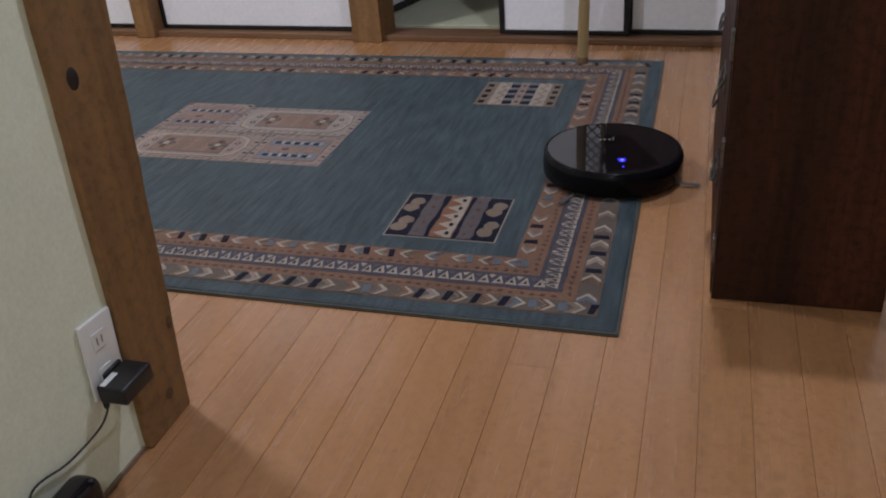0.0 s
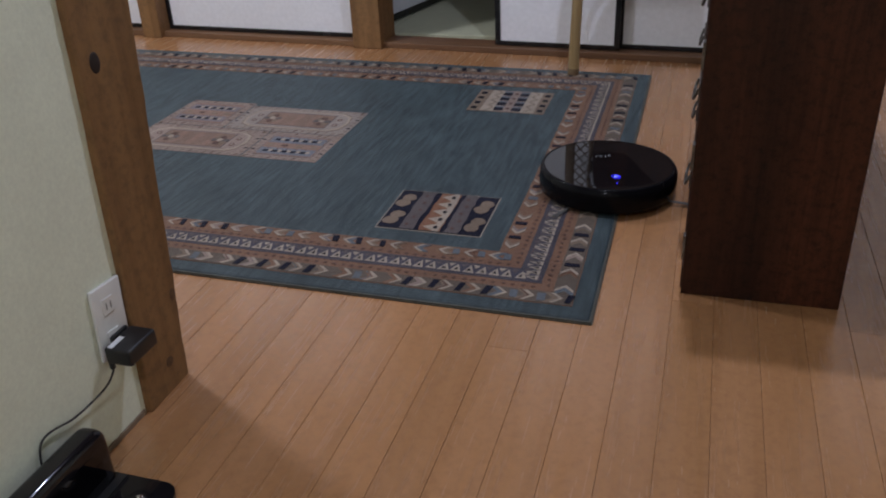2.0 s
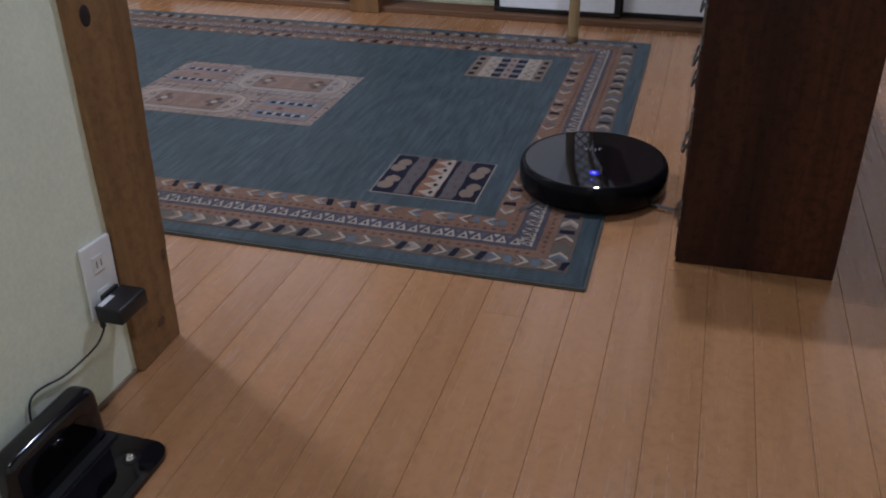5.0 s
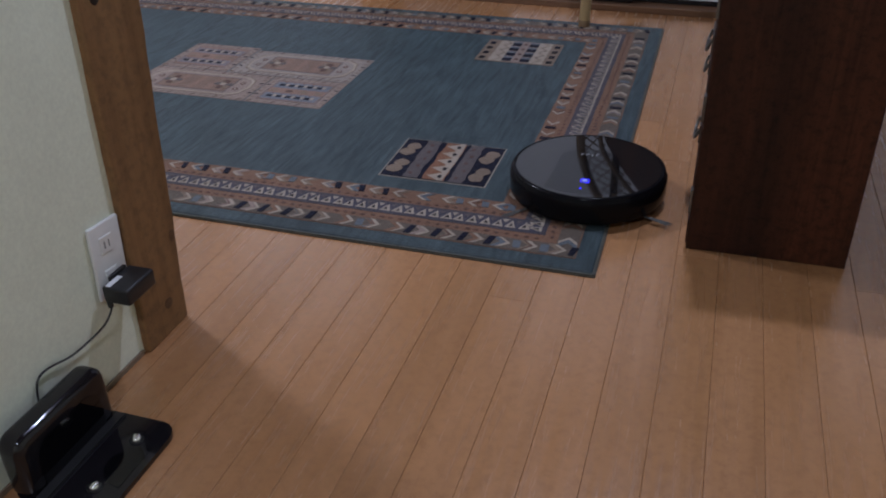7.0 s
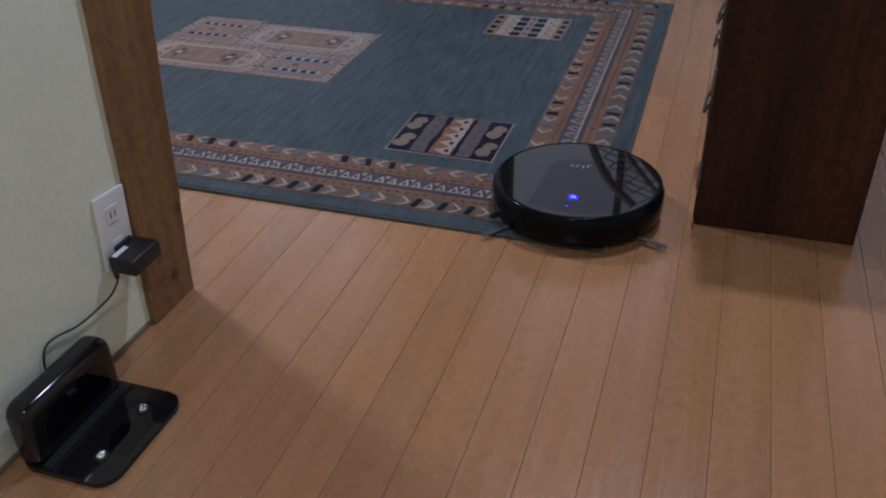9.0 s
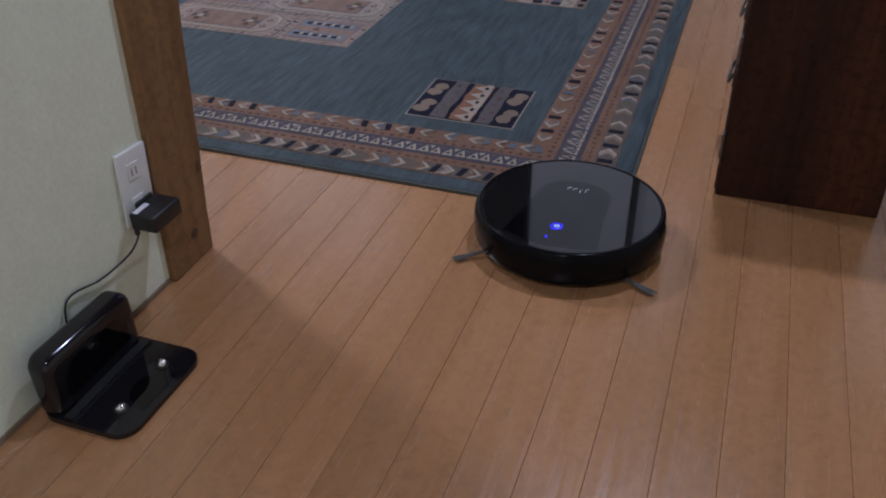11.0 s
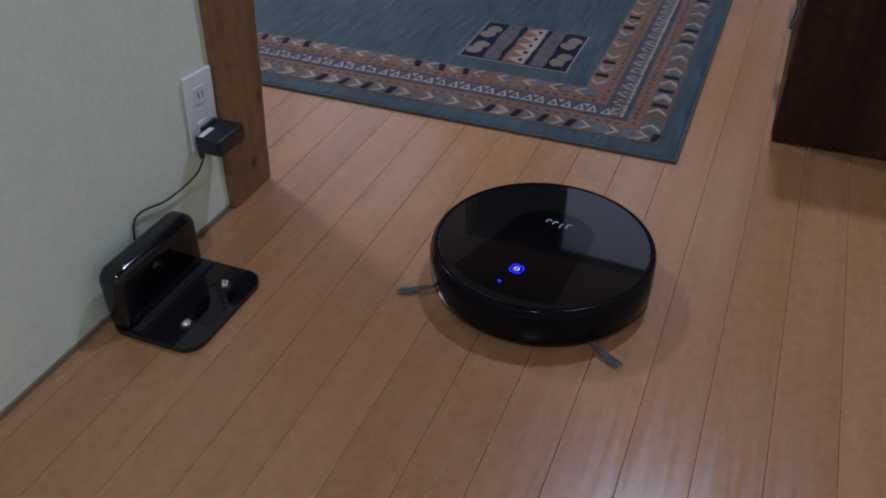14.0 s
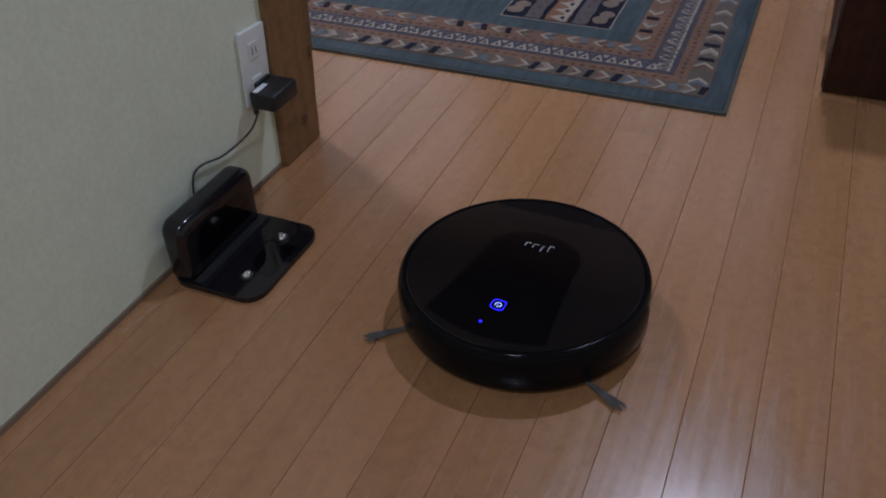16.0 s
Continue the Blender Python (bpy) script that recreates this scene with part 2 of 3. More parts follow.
M_LILAC = woven("pale_lilac_wool", (0.175, 0.155, 0.170), 0.15)
M_MIST = woven("mist_blue_wool", (0.150, 0.162, 0.190), 0.15)
M_DUSK = woven("dusk_wool", (0.055, 0.050, 0.070), 0.2)
M_DOT = woven("brown_dot_wool", (0.095, 0.045, 0.035), 0.2)
M_GLOSS = mirror_black("glossy_black_glass", 0.03)
M_GLOSS2 = mirror_black("smoked_black_panel", 0.05, 1.48, (0.003, 0.003, 0.004))
M_BODY = plain("shiny_black_plastic", (0.0055, 0.0053, 0.0068), 0.14, 0, 0.1, 30)
M_BODY.node_tree.nodes["Principled BSDF"].inputs["Specular IOR Level"].default_value = 0.10
M_DOCK = plain("glossy_dark_plastic", (0.0095, 0.0085, 0.0105), 0.09, 0, 0.1, 30)
M_DULL = plain("dull_black_plastic", (0.014, 0.014, 0.015), 0.45, 0, 0.15, 60, 0.05)
M_GREY = plain("dark_grey_rubber", (0.05, 0.05, 0.052), 0.7)
M_BRISTLE = plain("grey_bristles", (0.10, 0.095, 0.09), 0.8, 0, 0.2)
M_SILVER = plain("bright_metal", (0.90, 0.90, 0.91), 0.16, 1.0, 0.05)
M_PRINT = plain("pale_grey_print", (0.42, 0.43, 0.45), 0.5)
M_WHITE = plain("white_plastic", (0.74, 0.74, 0.72), 0.35, 0, 0.04)
M_SLOT = plain("slot_dark", (0.22, 0.215, 0.20), 0.7)
M_SCUFF = plain("worn_varnish", (0.42, 0.31, 0.22), 0.55)
M_LABEL = plain("white_paper_label", (0.75, 0.76, 0.78), 0.6)
M_BLUE = glow("blue_light", (0.02, 0.015, 1.0), 2.4)
M_BLUEWHITE = glow("pale_blue_light", (0.35, 0.45, 1.0), 1.6)
M_SKIRT = wood("brown_skirting", (0.17, 0.125, 0.085), (0.22, 0.16, 0.11), (0.27, 0.20, 0.145), "Y", 0.5, 0, 80, 8)

# ---- the rooms ----
WX = -0.742           # face of the cream wall
LEFT, RIGHT, BACK, FAR = -3.3, 1.7, -2.2, 3.2
CEIL = 2.4


def structure(name, bm, material, label):
    return tagged(part(name, bm, material), label=label, kind="structure")


structure("wall_west", boxed(WX - 0.12, WX, BACK, 0.985, 0.0, CEIL), M_PLASTER, "cream textured wallpaper wall with a socket beside a post")
structure("wall_living_south", boxed(LEFT, WX - 0.122, 0.90, 1.0, 0.0, CEIL), M_PLASTER, "cream wall of the living room")
structure("wall_living_west", boxed(LEFT - 0.12, LEFT, 0.90, 3.6, 0.0, CEIL), M_PLASTER, "cream wall closing the living room")
structure("wall_east", boxed(RIGHT, RIGHT + 0.12, BACK, 3.6, 0.0, CEIL), M_PLASTER, "cream wall closing the rooms")
structure("wall_south", boxed(WX - 0.12, RIGHT + 0.12, BACK - 0.12, BACK, 0.0, CEIL), M_PLASTER, "cream wall behind the walk")
structure("ceiling", boxed(LEFT - 0.12, RIGHT + 0.12, BACK - 0.12, 6.8, CEIL, CEIL + 0.1), M_CEIL, "brown boarded ceiling")
structure("baseboard", boxed(WX + 0.0005, WX + 0.004, BACK, 0.889, 0.0, 0.009), M_SKIRT, "thin brown strip along the foot of the wall")

# ---- far wall: sill, posts and sliding panels, turned a little against the rug ----
FARM = Matrix.Translation((-0.01, 3.2, 0)) @ pose(0, 0, 0, 0, 0, -2.9)


def far(name, bm, material, label, **k):
    ob = tagged(part(name, bm, material, m=FARM), label=label, kind="structure")
    return ob


far("sill", boxed(-3.35, 1.75, 0.0, 0.12, 0.0, 0.024, 0.003), M_SILL, "brown wooden sill of the sliding panels")
far("lintel", boxed(-3.35, 1.75, 0.0, 0.12, 1.88, 1.98, 0.003), M_SILL, "brown wooden lintel above the sliding panels")
far("wall_north", boxed(-3.35, 1.75, 0.01, 0.11, 1.982, CEIL), M_SILL, "brown boarded wall above the lintel")
far("post_1", boxed(-1.292, -1.163, -0.028, 0.13, 0.0, 1.879, 0.004), M_POST, "brown wooden post between the sliding panels")
far("post_2", boxed(-2.36, -2.262, -0.028, 0.13, 0.0, 1.879, 0.004), M_POST, "brown wooden post beside the sliding panels")


def sliding_panel(x0, x1, dy, label):
    root = tagged(new("sliding_panel"), label=label, category="sliding door", group="sliding panels of the far wall")
    root.matrix_basis = sized(FARM @ pose((x0 + x1) / 2, dy, 0.026))
    w = (x1 - x0) / 2
    part("paper", boxed(-w + 0.02, w - 0.02, 0.004, 0.016, 0.016, 1.825), M_PAPER, root, "white paper face")
    part("bottom_rail", boxed(-w, w, 0.0, 0.02, 0.0, 0.018, 0.002), M_LACQUER, root, "black lacquered rail")
    part("top_rail", boxed(-w, w, 0.0, 0.02, 1.824, 1.842, 0.002), M_LACQUER, root, "black lacquered rail")
    for s in (-1, 1):
        part("stile", boxed(min(s * w, s * (w - 0.022)), max(s * w, s * (w - 0.022)), -0.001, 0.021, 0.0185, 1.8235, 0.002), M_LACQUER, root, "black lacquered stile")
    return root


sliding_panel(-2.262, -1.29, 0.045, "white paper sliding panel in a black frame, shut")
sliding_panel(-3.30, -2.36, 0.045, "white paper sliding panel in a black frame, shut")
sliding_panel(-0.685, -0.185, 0.035, "narrow white paper sliding panel in a black frame")
sliding_panel(-0.200, 0.72, 0.065, "white paper sliding panel in a black frame, behind the chest")
sliding_panel(0.715, 1.66, 0.035, "white paper sliding panel in a black frame, shut")

# ---- the room with straw mats behind the gap ----
structure("wall_mat_room_north", boxed(-3.3, 1.8, 6.7, 6.8, 0.0, CEIL), M_PLASTER, "cream wall of the mat room")
structure("wall_mat_room_west", boxed(-2.6, -2.5, 3.5, 6.7, 0.0, CEIL), M_PLASTER, "cream wall of the mat room")
structure("wall_mat_room_east", boxed(1.7, 1.8, 3.3, 6.7, 0.0, CEIL), M_PLASTER, "cream wall of the mat room")


def mat_room():
    for i in range(5):
        x0 = -2.9 + 0.84 * i
        for k in range(2):
            y0 = 3.43 + 1.64 * k
            bm = boxed(x0 + 0.002, x0 + 0.838, y0, y0 + 1.635, -0.01, 0.02, 0.003, 1)
            ob = tagged(part("straw_mat", bm, M_TATAMI), label="pale green woven straw floor mat", category="floor mat", group="straw mats of the back room")
    root = tagged(new("inner_sliding_panel"), label="white inner sliding panel in a black frame, seen aslant", category="sliding door")
    root.matrix_basis = sized(pose(-1.30, 3.42, 0.025, 0, 0, 78))
    part("paper", boxed(0.02, 0.88, 0.004, 0.016, 0.03, 1.82), M_PAPER, root, "white paper face")
    part("bottom_rail", boxed(0, 0.9, 0.0, 0.02, 0.0, 0.03, 0.002), M_LACQUER, root)
    for x in (0.0, 0.87):
        part("stile", boxed(x, x + 0.03, -0.001, 0.021, 0.0305, 1.82, 0.002), M_LACQUER, root)


mat_room()

# ---- post at the end of the cream wall ----
post_bm = boxed(-0.86, -0.729, 0.892, 1.011, 0.0, CEIL - 0.002, 0.004, 2)
bmesh.ops.subdivide_edges(post_bm, edges=[e for e in post_bm.edges if abs(e.verts[0].co.z - e.verts[1].co.z) > 1], cuts=60)
for v in post_bm.verts:
    # the old post leans, and its corners are worn
    wear = 0.0025 * noise.noise((v.co.x * 9, v.co.y * 9, v.co.z * 7)) + 0.0012 * noise.noise((v.co.x * 9, v.co.y * 9, v.co.z * 31))
    v.co.y += (0.045 if v.co.y < 0.95 else 0.080) * v.co.z + wear
    v.co.x += 0.4 * wear
POST = tagged(part("corner_post", post_bm, M_POST), label="rough brown wooden corner post with a dark round knot", kind="structure")
kb = bmesh.new()
bmesh.ops.create_uvsphere(kb, u_segments=20, v_segments=10, radius=1.0, matrix=Matrix.LocRotScale((-0.7290, 0.955, 0.594), None, (0.0022, 0.0120, 0.0160)))
part("knot", kb, M_KNOT, POST, "dark round knot in the wood", True)
for ky, kz, ra, rb in ((1.012, 0.168, 0.008, 0.012), (0.966, 0.057, 0.011, 0.010)):
    kb = bmesh.new()
    bmesh.ops.create_uvsphere(kb, u_segments=14, v_segments=8, radius=1.0, matrix=Matrix.LocRotScale((-0.7292, ky, kz), None, (0.0014, ra, rb)))
    part("knot", kb, M_FAINT_KNOT, POST, "small brown knot", True)


# ---- chest of drawers ----
def chest():
    x0, x1, y0, y1, h = 0.118, 0.420, 1.492, 2.42, 0.86
    root = tagged(new("chest_of_drawers"), label="dark red-brown wooden chest of drawers with iron pulls", category="chest")
    root.matrix_basis = sized(pose(*(x0, y0, 0)))
    w, d = x1 - x0, y1 - y0
    part("side_panel", boxed(0.004, w, 0.0, 0.022, 0.0, h - 0.024, 0.002), M_CHEST, root)
    part("side_panel", boxed(0.004, w, d - 0.022, d, 0.0, h - 0.024, 0.002), M_CHEST, root)
    part("back_panel", boxed(w - 0.012, w - 0.001, 0.0225, d - 0.0225, 0.0, h - 0.024), M_CHEST, root)
    part("top", boxed(-0.004, w + 0.004, -0.006, d + 0.006, h - 0.0235, h, 0.003), M_CHEST, root)
    part("plinth", boxed(0.001, 0.02, 0.0225, d - 0.0225, 0.0, 0.055, 0.002), M_CHEST, root)
    rows = 4
    step = (h - 0.09) / rows
    for r in range(rows):
        z0 = 0.06 + r * step
        for c in range(2):
            a, b = 0.026 + c * (d - 0.05) / 2, 0.022 + (c + 1) * (d - 0.05) / 2
            dr = part("drawer", boxed(0.002, 0.26, a, b, z0 + 0.004, z0 + step - 0.004, 0.002), M_CHEST, root)
            mid = (a + b) / 2
            zc = z0 + step * 0.55
            part("back_plate", boxed(-0.0015, 0.0025, mid - 0.05, mid + 0.05, zc - 0.018, zc + 0.022, 0.001), M_IRON, dr, "dull iron plate")
            part("pull", tube([(-0.002, mid - 0.038, zc + 0.008), (-0.008, mid - 0.034, zc - 0.010), (-0.010, mid, zc - 0.022), (-0.008, mid + 0.034, zc - 0.010), (-0.002, mid + 0.038, zc + 0.008)], 0.0032, 8), M_IRON, dr, "bent iron pull", True)
        part("corner_iron", boxed(-0.0015, 0.0035, 0.0, 0.022, z0 + 0.02, z0 + 0.07, 0.0005), M_IRON, root, "worn iron corner band")
    return root


chest()


# ---- cane stand behind the rug ----
def cane_stand():
    root = tagged(new("cane_stand"), label="pale curved cane stand with a woven diamond lattice", category="stand")
    root.matrix_basis = sized(pose(*(-0.327, 2.962, 0.0)))
    part("pole", tube([(0, 0, 0.006), (0.003, 0, 0.15), (0.006, 0, 0.24), (0.008, 0, 0.30)], 0.0195, 14, True, 0.018), M_PALE_POLE, root, "pale smooth cane pole", True)
    # above 0.30 the same pole goes on in a darker brown
    part("upper_pole", tube([(0.008, 0, 0.301), (0.011, 0, 0.46), (0.015, 0, 0.58), (0.024, 0, 0.65), (0.060, 0, 0.75), (0.13, 0, 0.86), (0.22, 0, 0.94)], 0.0185, 14, True, 0.016), M_CANE, root, "dark brown cane pole", True)
    part("foot", lathe([(0.0205, 0.0), (0.0215, 0.004), (0.0205, 0.030), (0.0192, 0.033)], 16), M_CANE, root, "dark worn foot", True)
    part("rail", tube([(0.085, 0, 0.33), (0.090, 0, 0.47), (0.095, 0, 0.60), (0.165, 0, 0.71), (0.285, 0, 0.85), (0.37, 0, 0.94)], 0.009, 10), M_CANE, root, "thin cane rail", True)

    def left(k):
        return Vector((0.008 + 0.19 * max(0.0, k - 0.38) ** 1.45 * 2.3, 0.004, 0.33 + 0.61 * k))

    def right(k):
        return Vector((0.086 + 0.19 * max(0.0, k - 0.36) ** 1.25 * 2.9, 0.004, 0.33 + 0.61 * k))

    bm = bmesh.new()
    edge = [right(i / 10) for i in range(11)]
    outline = [(p.x + 0.012, p.z) for p in edge] + [(0.43, 0.94), (0.43, 0.34)]
    slab(bm, outline[::-1], -0.008, 0.008)
    bm.faces.new([v for v in bm.verts if v.co.z < 0][::-1])
    bm.transform(Matrix(((1, 0, 0, 0), (0, 0, 1, 0.0), (0, 1, 0, 0), (0, 0, 0, 1))))
    bmesh.ops.recalc_face_normals(bm, faces=bm.faces)
    part("back_panel", bm, M_CHEST, root, "dark wooden panel")
    n = 16
    for i in range(n - 1):
        a, b = i / n, (i + 2) / n
        part("lattice_cane", tube([left(a), right(min(b, 1))], 0.0028, 6), M_CANE, root)
        part("lattice_cane", tube([right(a), left(min(b, 1))], 0.0028, 6), M_CANE, root)
    return root


cane_stand()


# ---- rug ----
RX1, RX0, RY0, RY1 = -0.036, -2.46, 1.331, 3.010
RUG_TOP = 0.0085
thing_part = part


def rug():
    """A pile rug: bound edge, woven field, three-lane border and woven blocks, each colour a thin layer of pile."""
    root = tagged(new("rug"), label="teal wool rug with a tan geometric border and woven blocks", category="rug")
    cx, cy = (RX0 + RX1) / 2, (RY0 + RY1) / 2
    root.matrix_basis = sized(pose(cx, cy, 0))

    def part(name, bm, *rest, **more):
        # the rug lies a little out of square
        for v in bm.verts:
            east, north = (RX1 - cx) - v.co.x, v.co.y - (RY0 - cy)
            v.co.x -= 0.008 * north
            v.co.y += east * (0.007 + 0.013 * north)
        return thing_part(name, bm, *rest, **more)

    hx, hy = (RX1 - RX0) / 2, (RY1 - RY0) / 2
    rnd = random.Random(4)
    bm = bmesh.new()
    out = round_rect(-hx, hx, -hy, hy, 0.006)
    slab(bm, out, 0.0, 0.0030)
    slab(bm, round_rect(-hx + 0.002, hx - 0.002, -hy + 0.002, hy - 0.002, 0.006), 0.003, 0.0055)
    part("binding", bm, M_BINDING, root, "worn olive edge binding")
    rolled = bmesh.new()
    rings = [[rolled.verts.new((x, y, z)) for x, y in round_rect(-hx + q, hx - q, -hy + q, hy - q, 0.006)] for q, z in ((0.0075, 0.002), (0.0065, 0.0055), (0.0095, 0.0078), (0.015, RUG_TOP))]
    for a, b in zip(rings, rings[1:]):
        for i in range(len(a)):
            rolled.faces.new((a[i], a[(i + 1) % len(a)], b[(i + 1) % len(a)], b[i]))
    rolled.faces.new(rings[-1])
    part("field", rolled, M_TEAL, root, "streaky teal wool field")

    def lane(name, d0, d1, z, material, label=""):
        for x0, x1, y0, y1 in ((-hx + d0, hx - d0, -hy + d0, -hy + d1), (-hx + d0, hx - d0, hy - d1, hy - d0), (-hx + d0, -hx + d1, -hy + d1, hy - d1), (hx - d1, hx - d0, -hy + d1, hy - d1)):
            b = bmesh.new()
            long_x = x1 - x0 > y1 - y0
            n = int(max(x1 - x0, y1 - y0) / 0.03)
            lo = [rnd.uniform(-0.0011, 0.0011) for _ in range(n + 1)]
            hi = [rnd.uniform(-0.0011, 0.0011) for _ in range(n + 1)]
            for i in range(n):
                if long_x:
                    xa, xb = x0 + (x1 - x0) * i / n, x0 + (x1 - x0) * (i + 1) / n
                    slab(b, [(xa, y0 + lo[i]), (xb, y0 + lo[i + 1]), (xb, y1 + hi[i + 1]), (xa, y1 + hi[i])], RUG_TOP - 0.002, z)
                else:
                    ya, yb = y0 + (y1 - y0) * i / n, y0 + (y1 - y0) * (i + 1) / n
                    slab(b, [(x0 + lo[i], ya), (x1 + hi[i], ya), (x1 + hi[i + 1], yb), (x0 + lo[i + 1], yb)], RUG_TOP - 0.002, z)
            bmesh.ops.remove_doubles(b, verts=b.verts, dist=1e-5)
            part(name, b, material, root, label)

    A = RUG_TOP
    lane("border_ground", 0.046, 0.240, A + 0.0008, M_TAN, "tan border")
    lane("chevron_lane", 0.048, 0.092, A + 0.0014, M_GREYTAN)
    lane("line", 0.121, 0.129, A + 0.0014, M_VIOLET)
    lane("triangle_lane", 0.129, 0.166, A + 0.0015, M_DUSK)
    lane("line", 0.166, 0.175, A + 0.0014, M_VIOLET)

    # pieces along the four sides: u runs along the side, d inward from the edge
    sides = ((lambda u, d: (u, -hy + d), hx, 1, 1), (lambda u, d: (-u, hy - d), hx, 1, -1), (lambda u, d: (hx - d, u), hy, -1, -1), (lambda u, d: (-hx + d, -u), hy, -1, 1))
    # depth from, depth to, way the points face, first point, pitch, first mark, marks
    lanes = {1: ((0.051, 0.089, -1, 0.0853, 0.0577, 0.0545, "BssBBBB_s_BBBB_s_BBBB_s_BBBB_s_BBBB_s_BBBB"),
                 (0.202, 0.235, 1, 0.2395, 0.0592, 0.2152, "sss__BBB_ss_BBB_ss_BBB_ss_BBB_ss_BBB")),
             -1: ((0.051, 0.089, 1, 0.1065, 0.0725, 0.1400, "_BBB__BB_sBB_sBBB_sBB"),
                  (0.202, 0.235, -1, 0.2780, 0.0735, 0.3150, "BB_sBB_sBB_sBB_s"))}

    def piece(b, side, pts, z, mi):
        place = side[0]
        o = [place(u + rnd.uniform(-0.0012, 0.0012), d + rnd.uniform(-0.0010, 0.0010)) for u, d in pts]
        area = sum(o[i][0] * o[(i + 1) % len(o)][1] - o[(i + 1) % len(o)][0] * o[i][1] for i in range(len(o)))
        slab(b, o if area > 0 else o[::-1], A - 0.001, z, mi)

    colours = [M_CREAM, M_NAVY, M_SKY, M_DOT, M_TAN, M_PINK, M_OVAL]
    chev, tri, dots = bmesh.new(), bmesh.new(), bmesh.new()
    for side in sides:
        half = side[1]
        # chevrons with bars or blue patches between them, counted from the near right corner
        for d0, d1, way, first, pitch, gap, marks in lanes[side[2]]:
            mid, hw = (d0 + d1) / 2, (d1 - d0) / 2
            wide = 0.010
            thick = 0.0085 if side[2] > 0 else 0.0100
            sign = side[3]
            for i in range(int((2 * half - 2 * d1 - 0.01) / pitch)):
                c = first + pitch * i + rnd.uniform(-0.002, 0.002)

                def vee(shift, t, z, mi):
                    o = c + way * (shift - wide)
                    piece(chev, side, [(sign * (half - q), d) for q, d in ((o, d0), (o + way * t, d0), (o + way * (t + 2 * wide), mid), (o + way * t, d1), (o, d1), (o + way * 2 * wide, mid))], z, mi)

                vee(-0.013, 0.013, A + 0.0018, rnd.choice((4, 5, 6, 6, 2)))
                vee(0.0, thick, A + 0.0022, 0)
                if i % 3 == 1:
                    vee(-0.0075, 0.003, A + 0.0023, rnd.choice((3, 2)))
                m = gap + pitch * i
                mark = marks[i] if i < len(marks) else marks[3 + (i - 3) % 7]
                lean = 0.003 * way if side[2] > 0 else 0.0
                if mark == "B":
                    k = rnd.uniform(0.0062, 0.0076)
                    piece(chev, side, [(sign * (half - q), d) for q, d in ((m - k - lean, d0 + 0.002), (m + k - lean, d0 + 0.003), (m + k + lean, d1 - 0.003), (m - k + lean, d1 - 0.002))], A + 0.0026, 1)
                elif mark == "s":
                    k = rnd.uniform(0.008, 0.010)
                    piece(chev, side, [(sign * (half - q), d) for q, d in ((m - k, mid - hw * 0.75), (m + k * 0.8, mid - hw * 0.8), (m + k, mid + hw * 0.75), (m - k * 0.8, mid + hw * 0.7))], A + 0.0020, 2)
        # triangles in the middle lane
        run = half - 0.131
        step = 0.0285 if side[2] > 0 else 0.0212
        n = int(2 * run / step)
        g = step / 0.0285
        for i in range(n):
            u = -run + step * (i + 0.5)
            j = rnd.uniform(-0.0015, 0.0015) * g
            piece(tri, side, [(u - 0.0125 * g + j, 0.132), (u + 0.0125 * g + j, 0.132), (u + 0.0015 + j, 0.163)], A + 0.0022, 0)
            piece(tri, side, [(u - 0.0045 * g + j, 0.138), (u + 0.0045 * g + j, 0.138), (u + 0.0008 + j, 0.150)], A + 0.0027, 2)
            piece(tri, side, [(u + 0.0065 * g + j, 0.1645), (u + 0.0215 * g + j, 0.1645), (u + 0.0145 * g + j, 0.151)], A + 0.0022, 3 if i % 2 else 0)
        # dots in the two tan lanes
        for d in (0.1065, 0.187):
            run = half - d
            n = int(2 * run / 0.0215)
            for i in range(n):
                u = -run + 0.0215 * (i + 0.5) + rnd.uniform(-0.002, 0.002)
                a, c = rnd.uniform(0.0042, 0.0062), rnd.uniform(0.0035, 0.005)
                dd = d + rnd.uniform(-0.002, 0.002)
                piece(dots, side, [(u - a, dd - c * 0.6), (u + a * 0.5, dd - c), (u + a, dd + c * 0.4), (u - a * 0.4, dd + c)], A + 0.0017, 3)
    part("chevron_work", chev, colours, root, "cream chevrons with dark bars", kind="stuff")
    part("triangle_work", tri, [M_CREAM, M_BLACKISH, M_BLACKISH, M_MAUVE], root, "cream triangles on a dark lane", kind="stuff")
    part("dot_work", dots, colours, root, "brown dots", kind="stuff")

    def to_local(x, y):
        return x - cx, y - cy

    def rect(b, x0, x1, y0, y1, z, mi):
        slab(b, [(x0, y0), (x1, y0), (x1, y1), (x0, y1)], A - 0.001, z, mi)

    def blob(b, x, y, rx, ry, z, mi, n=14, wob=0.12):
        slab(b, [(x + rx * (1 + rnd.uniform(-wob, wob)) * math.cos(2 * math.pi * i / n), y + ry * (1 + rnd.uniform(-wob, wob)) * math.sin(2 * math.pi * i / n)) for i in range(n)], A - 0.001, z, mi)

    def wavy(b, x0, x1, y0, y1, z, mi, n=9, amp=0.0025):
        lft = [(x0 + rnd.uniform(-amp, amp), y0 + (y1 - y0) * i / n) for i in range(n + 1)]
        rgt = [(x1 + rnd.uniform(-amp, amp), y0 + (y1 - y0) * i / n) for i in range(n + 1)]
        for i in range(n):
            slab(b, [lft[i], rgt[i], rgt[i + 1], lft[i + 1]], A - 0.001, z, mi)

    # the near corner block: navy ends with pairs of ovals, mauve strips, a toothed strip between
    x0, y0 = to_local(-0.594, 1.631)
    x1, y1 = to_local(-0.336, 1.847)
    w, h = x1 - x0, y1 - y0
    b = bmesh.new()
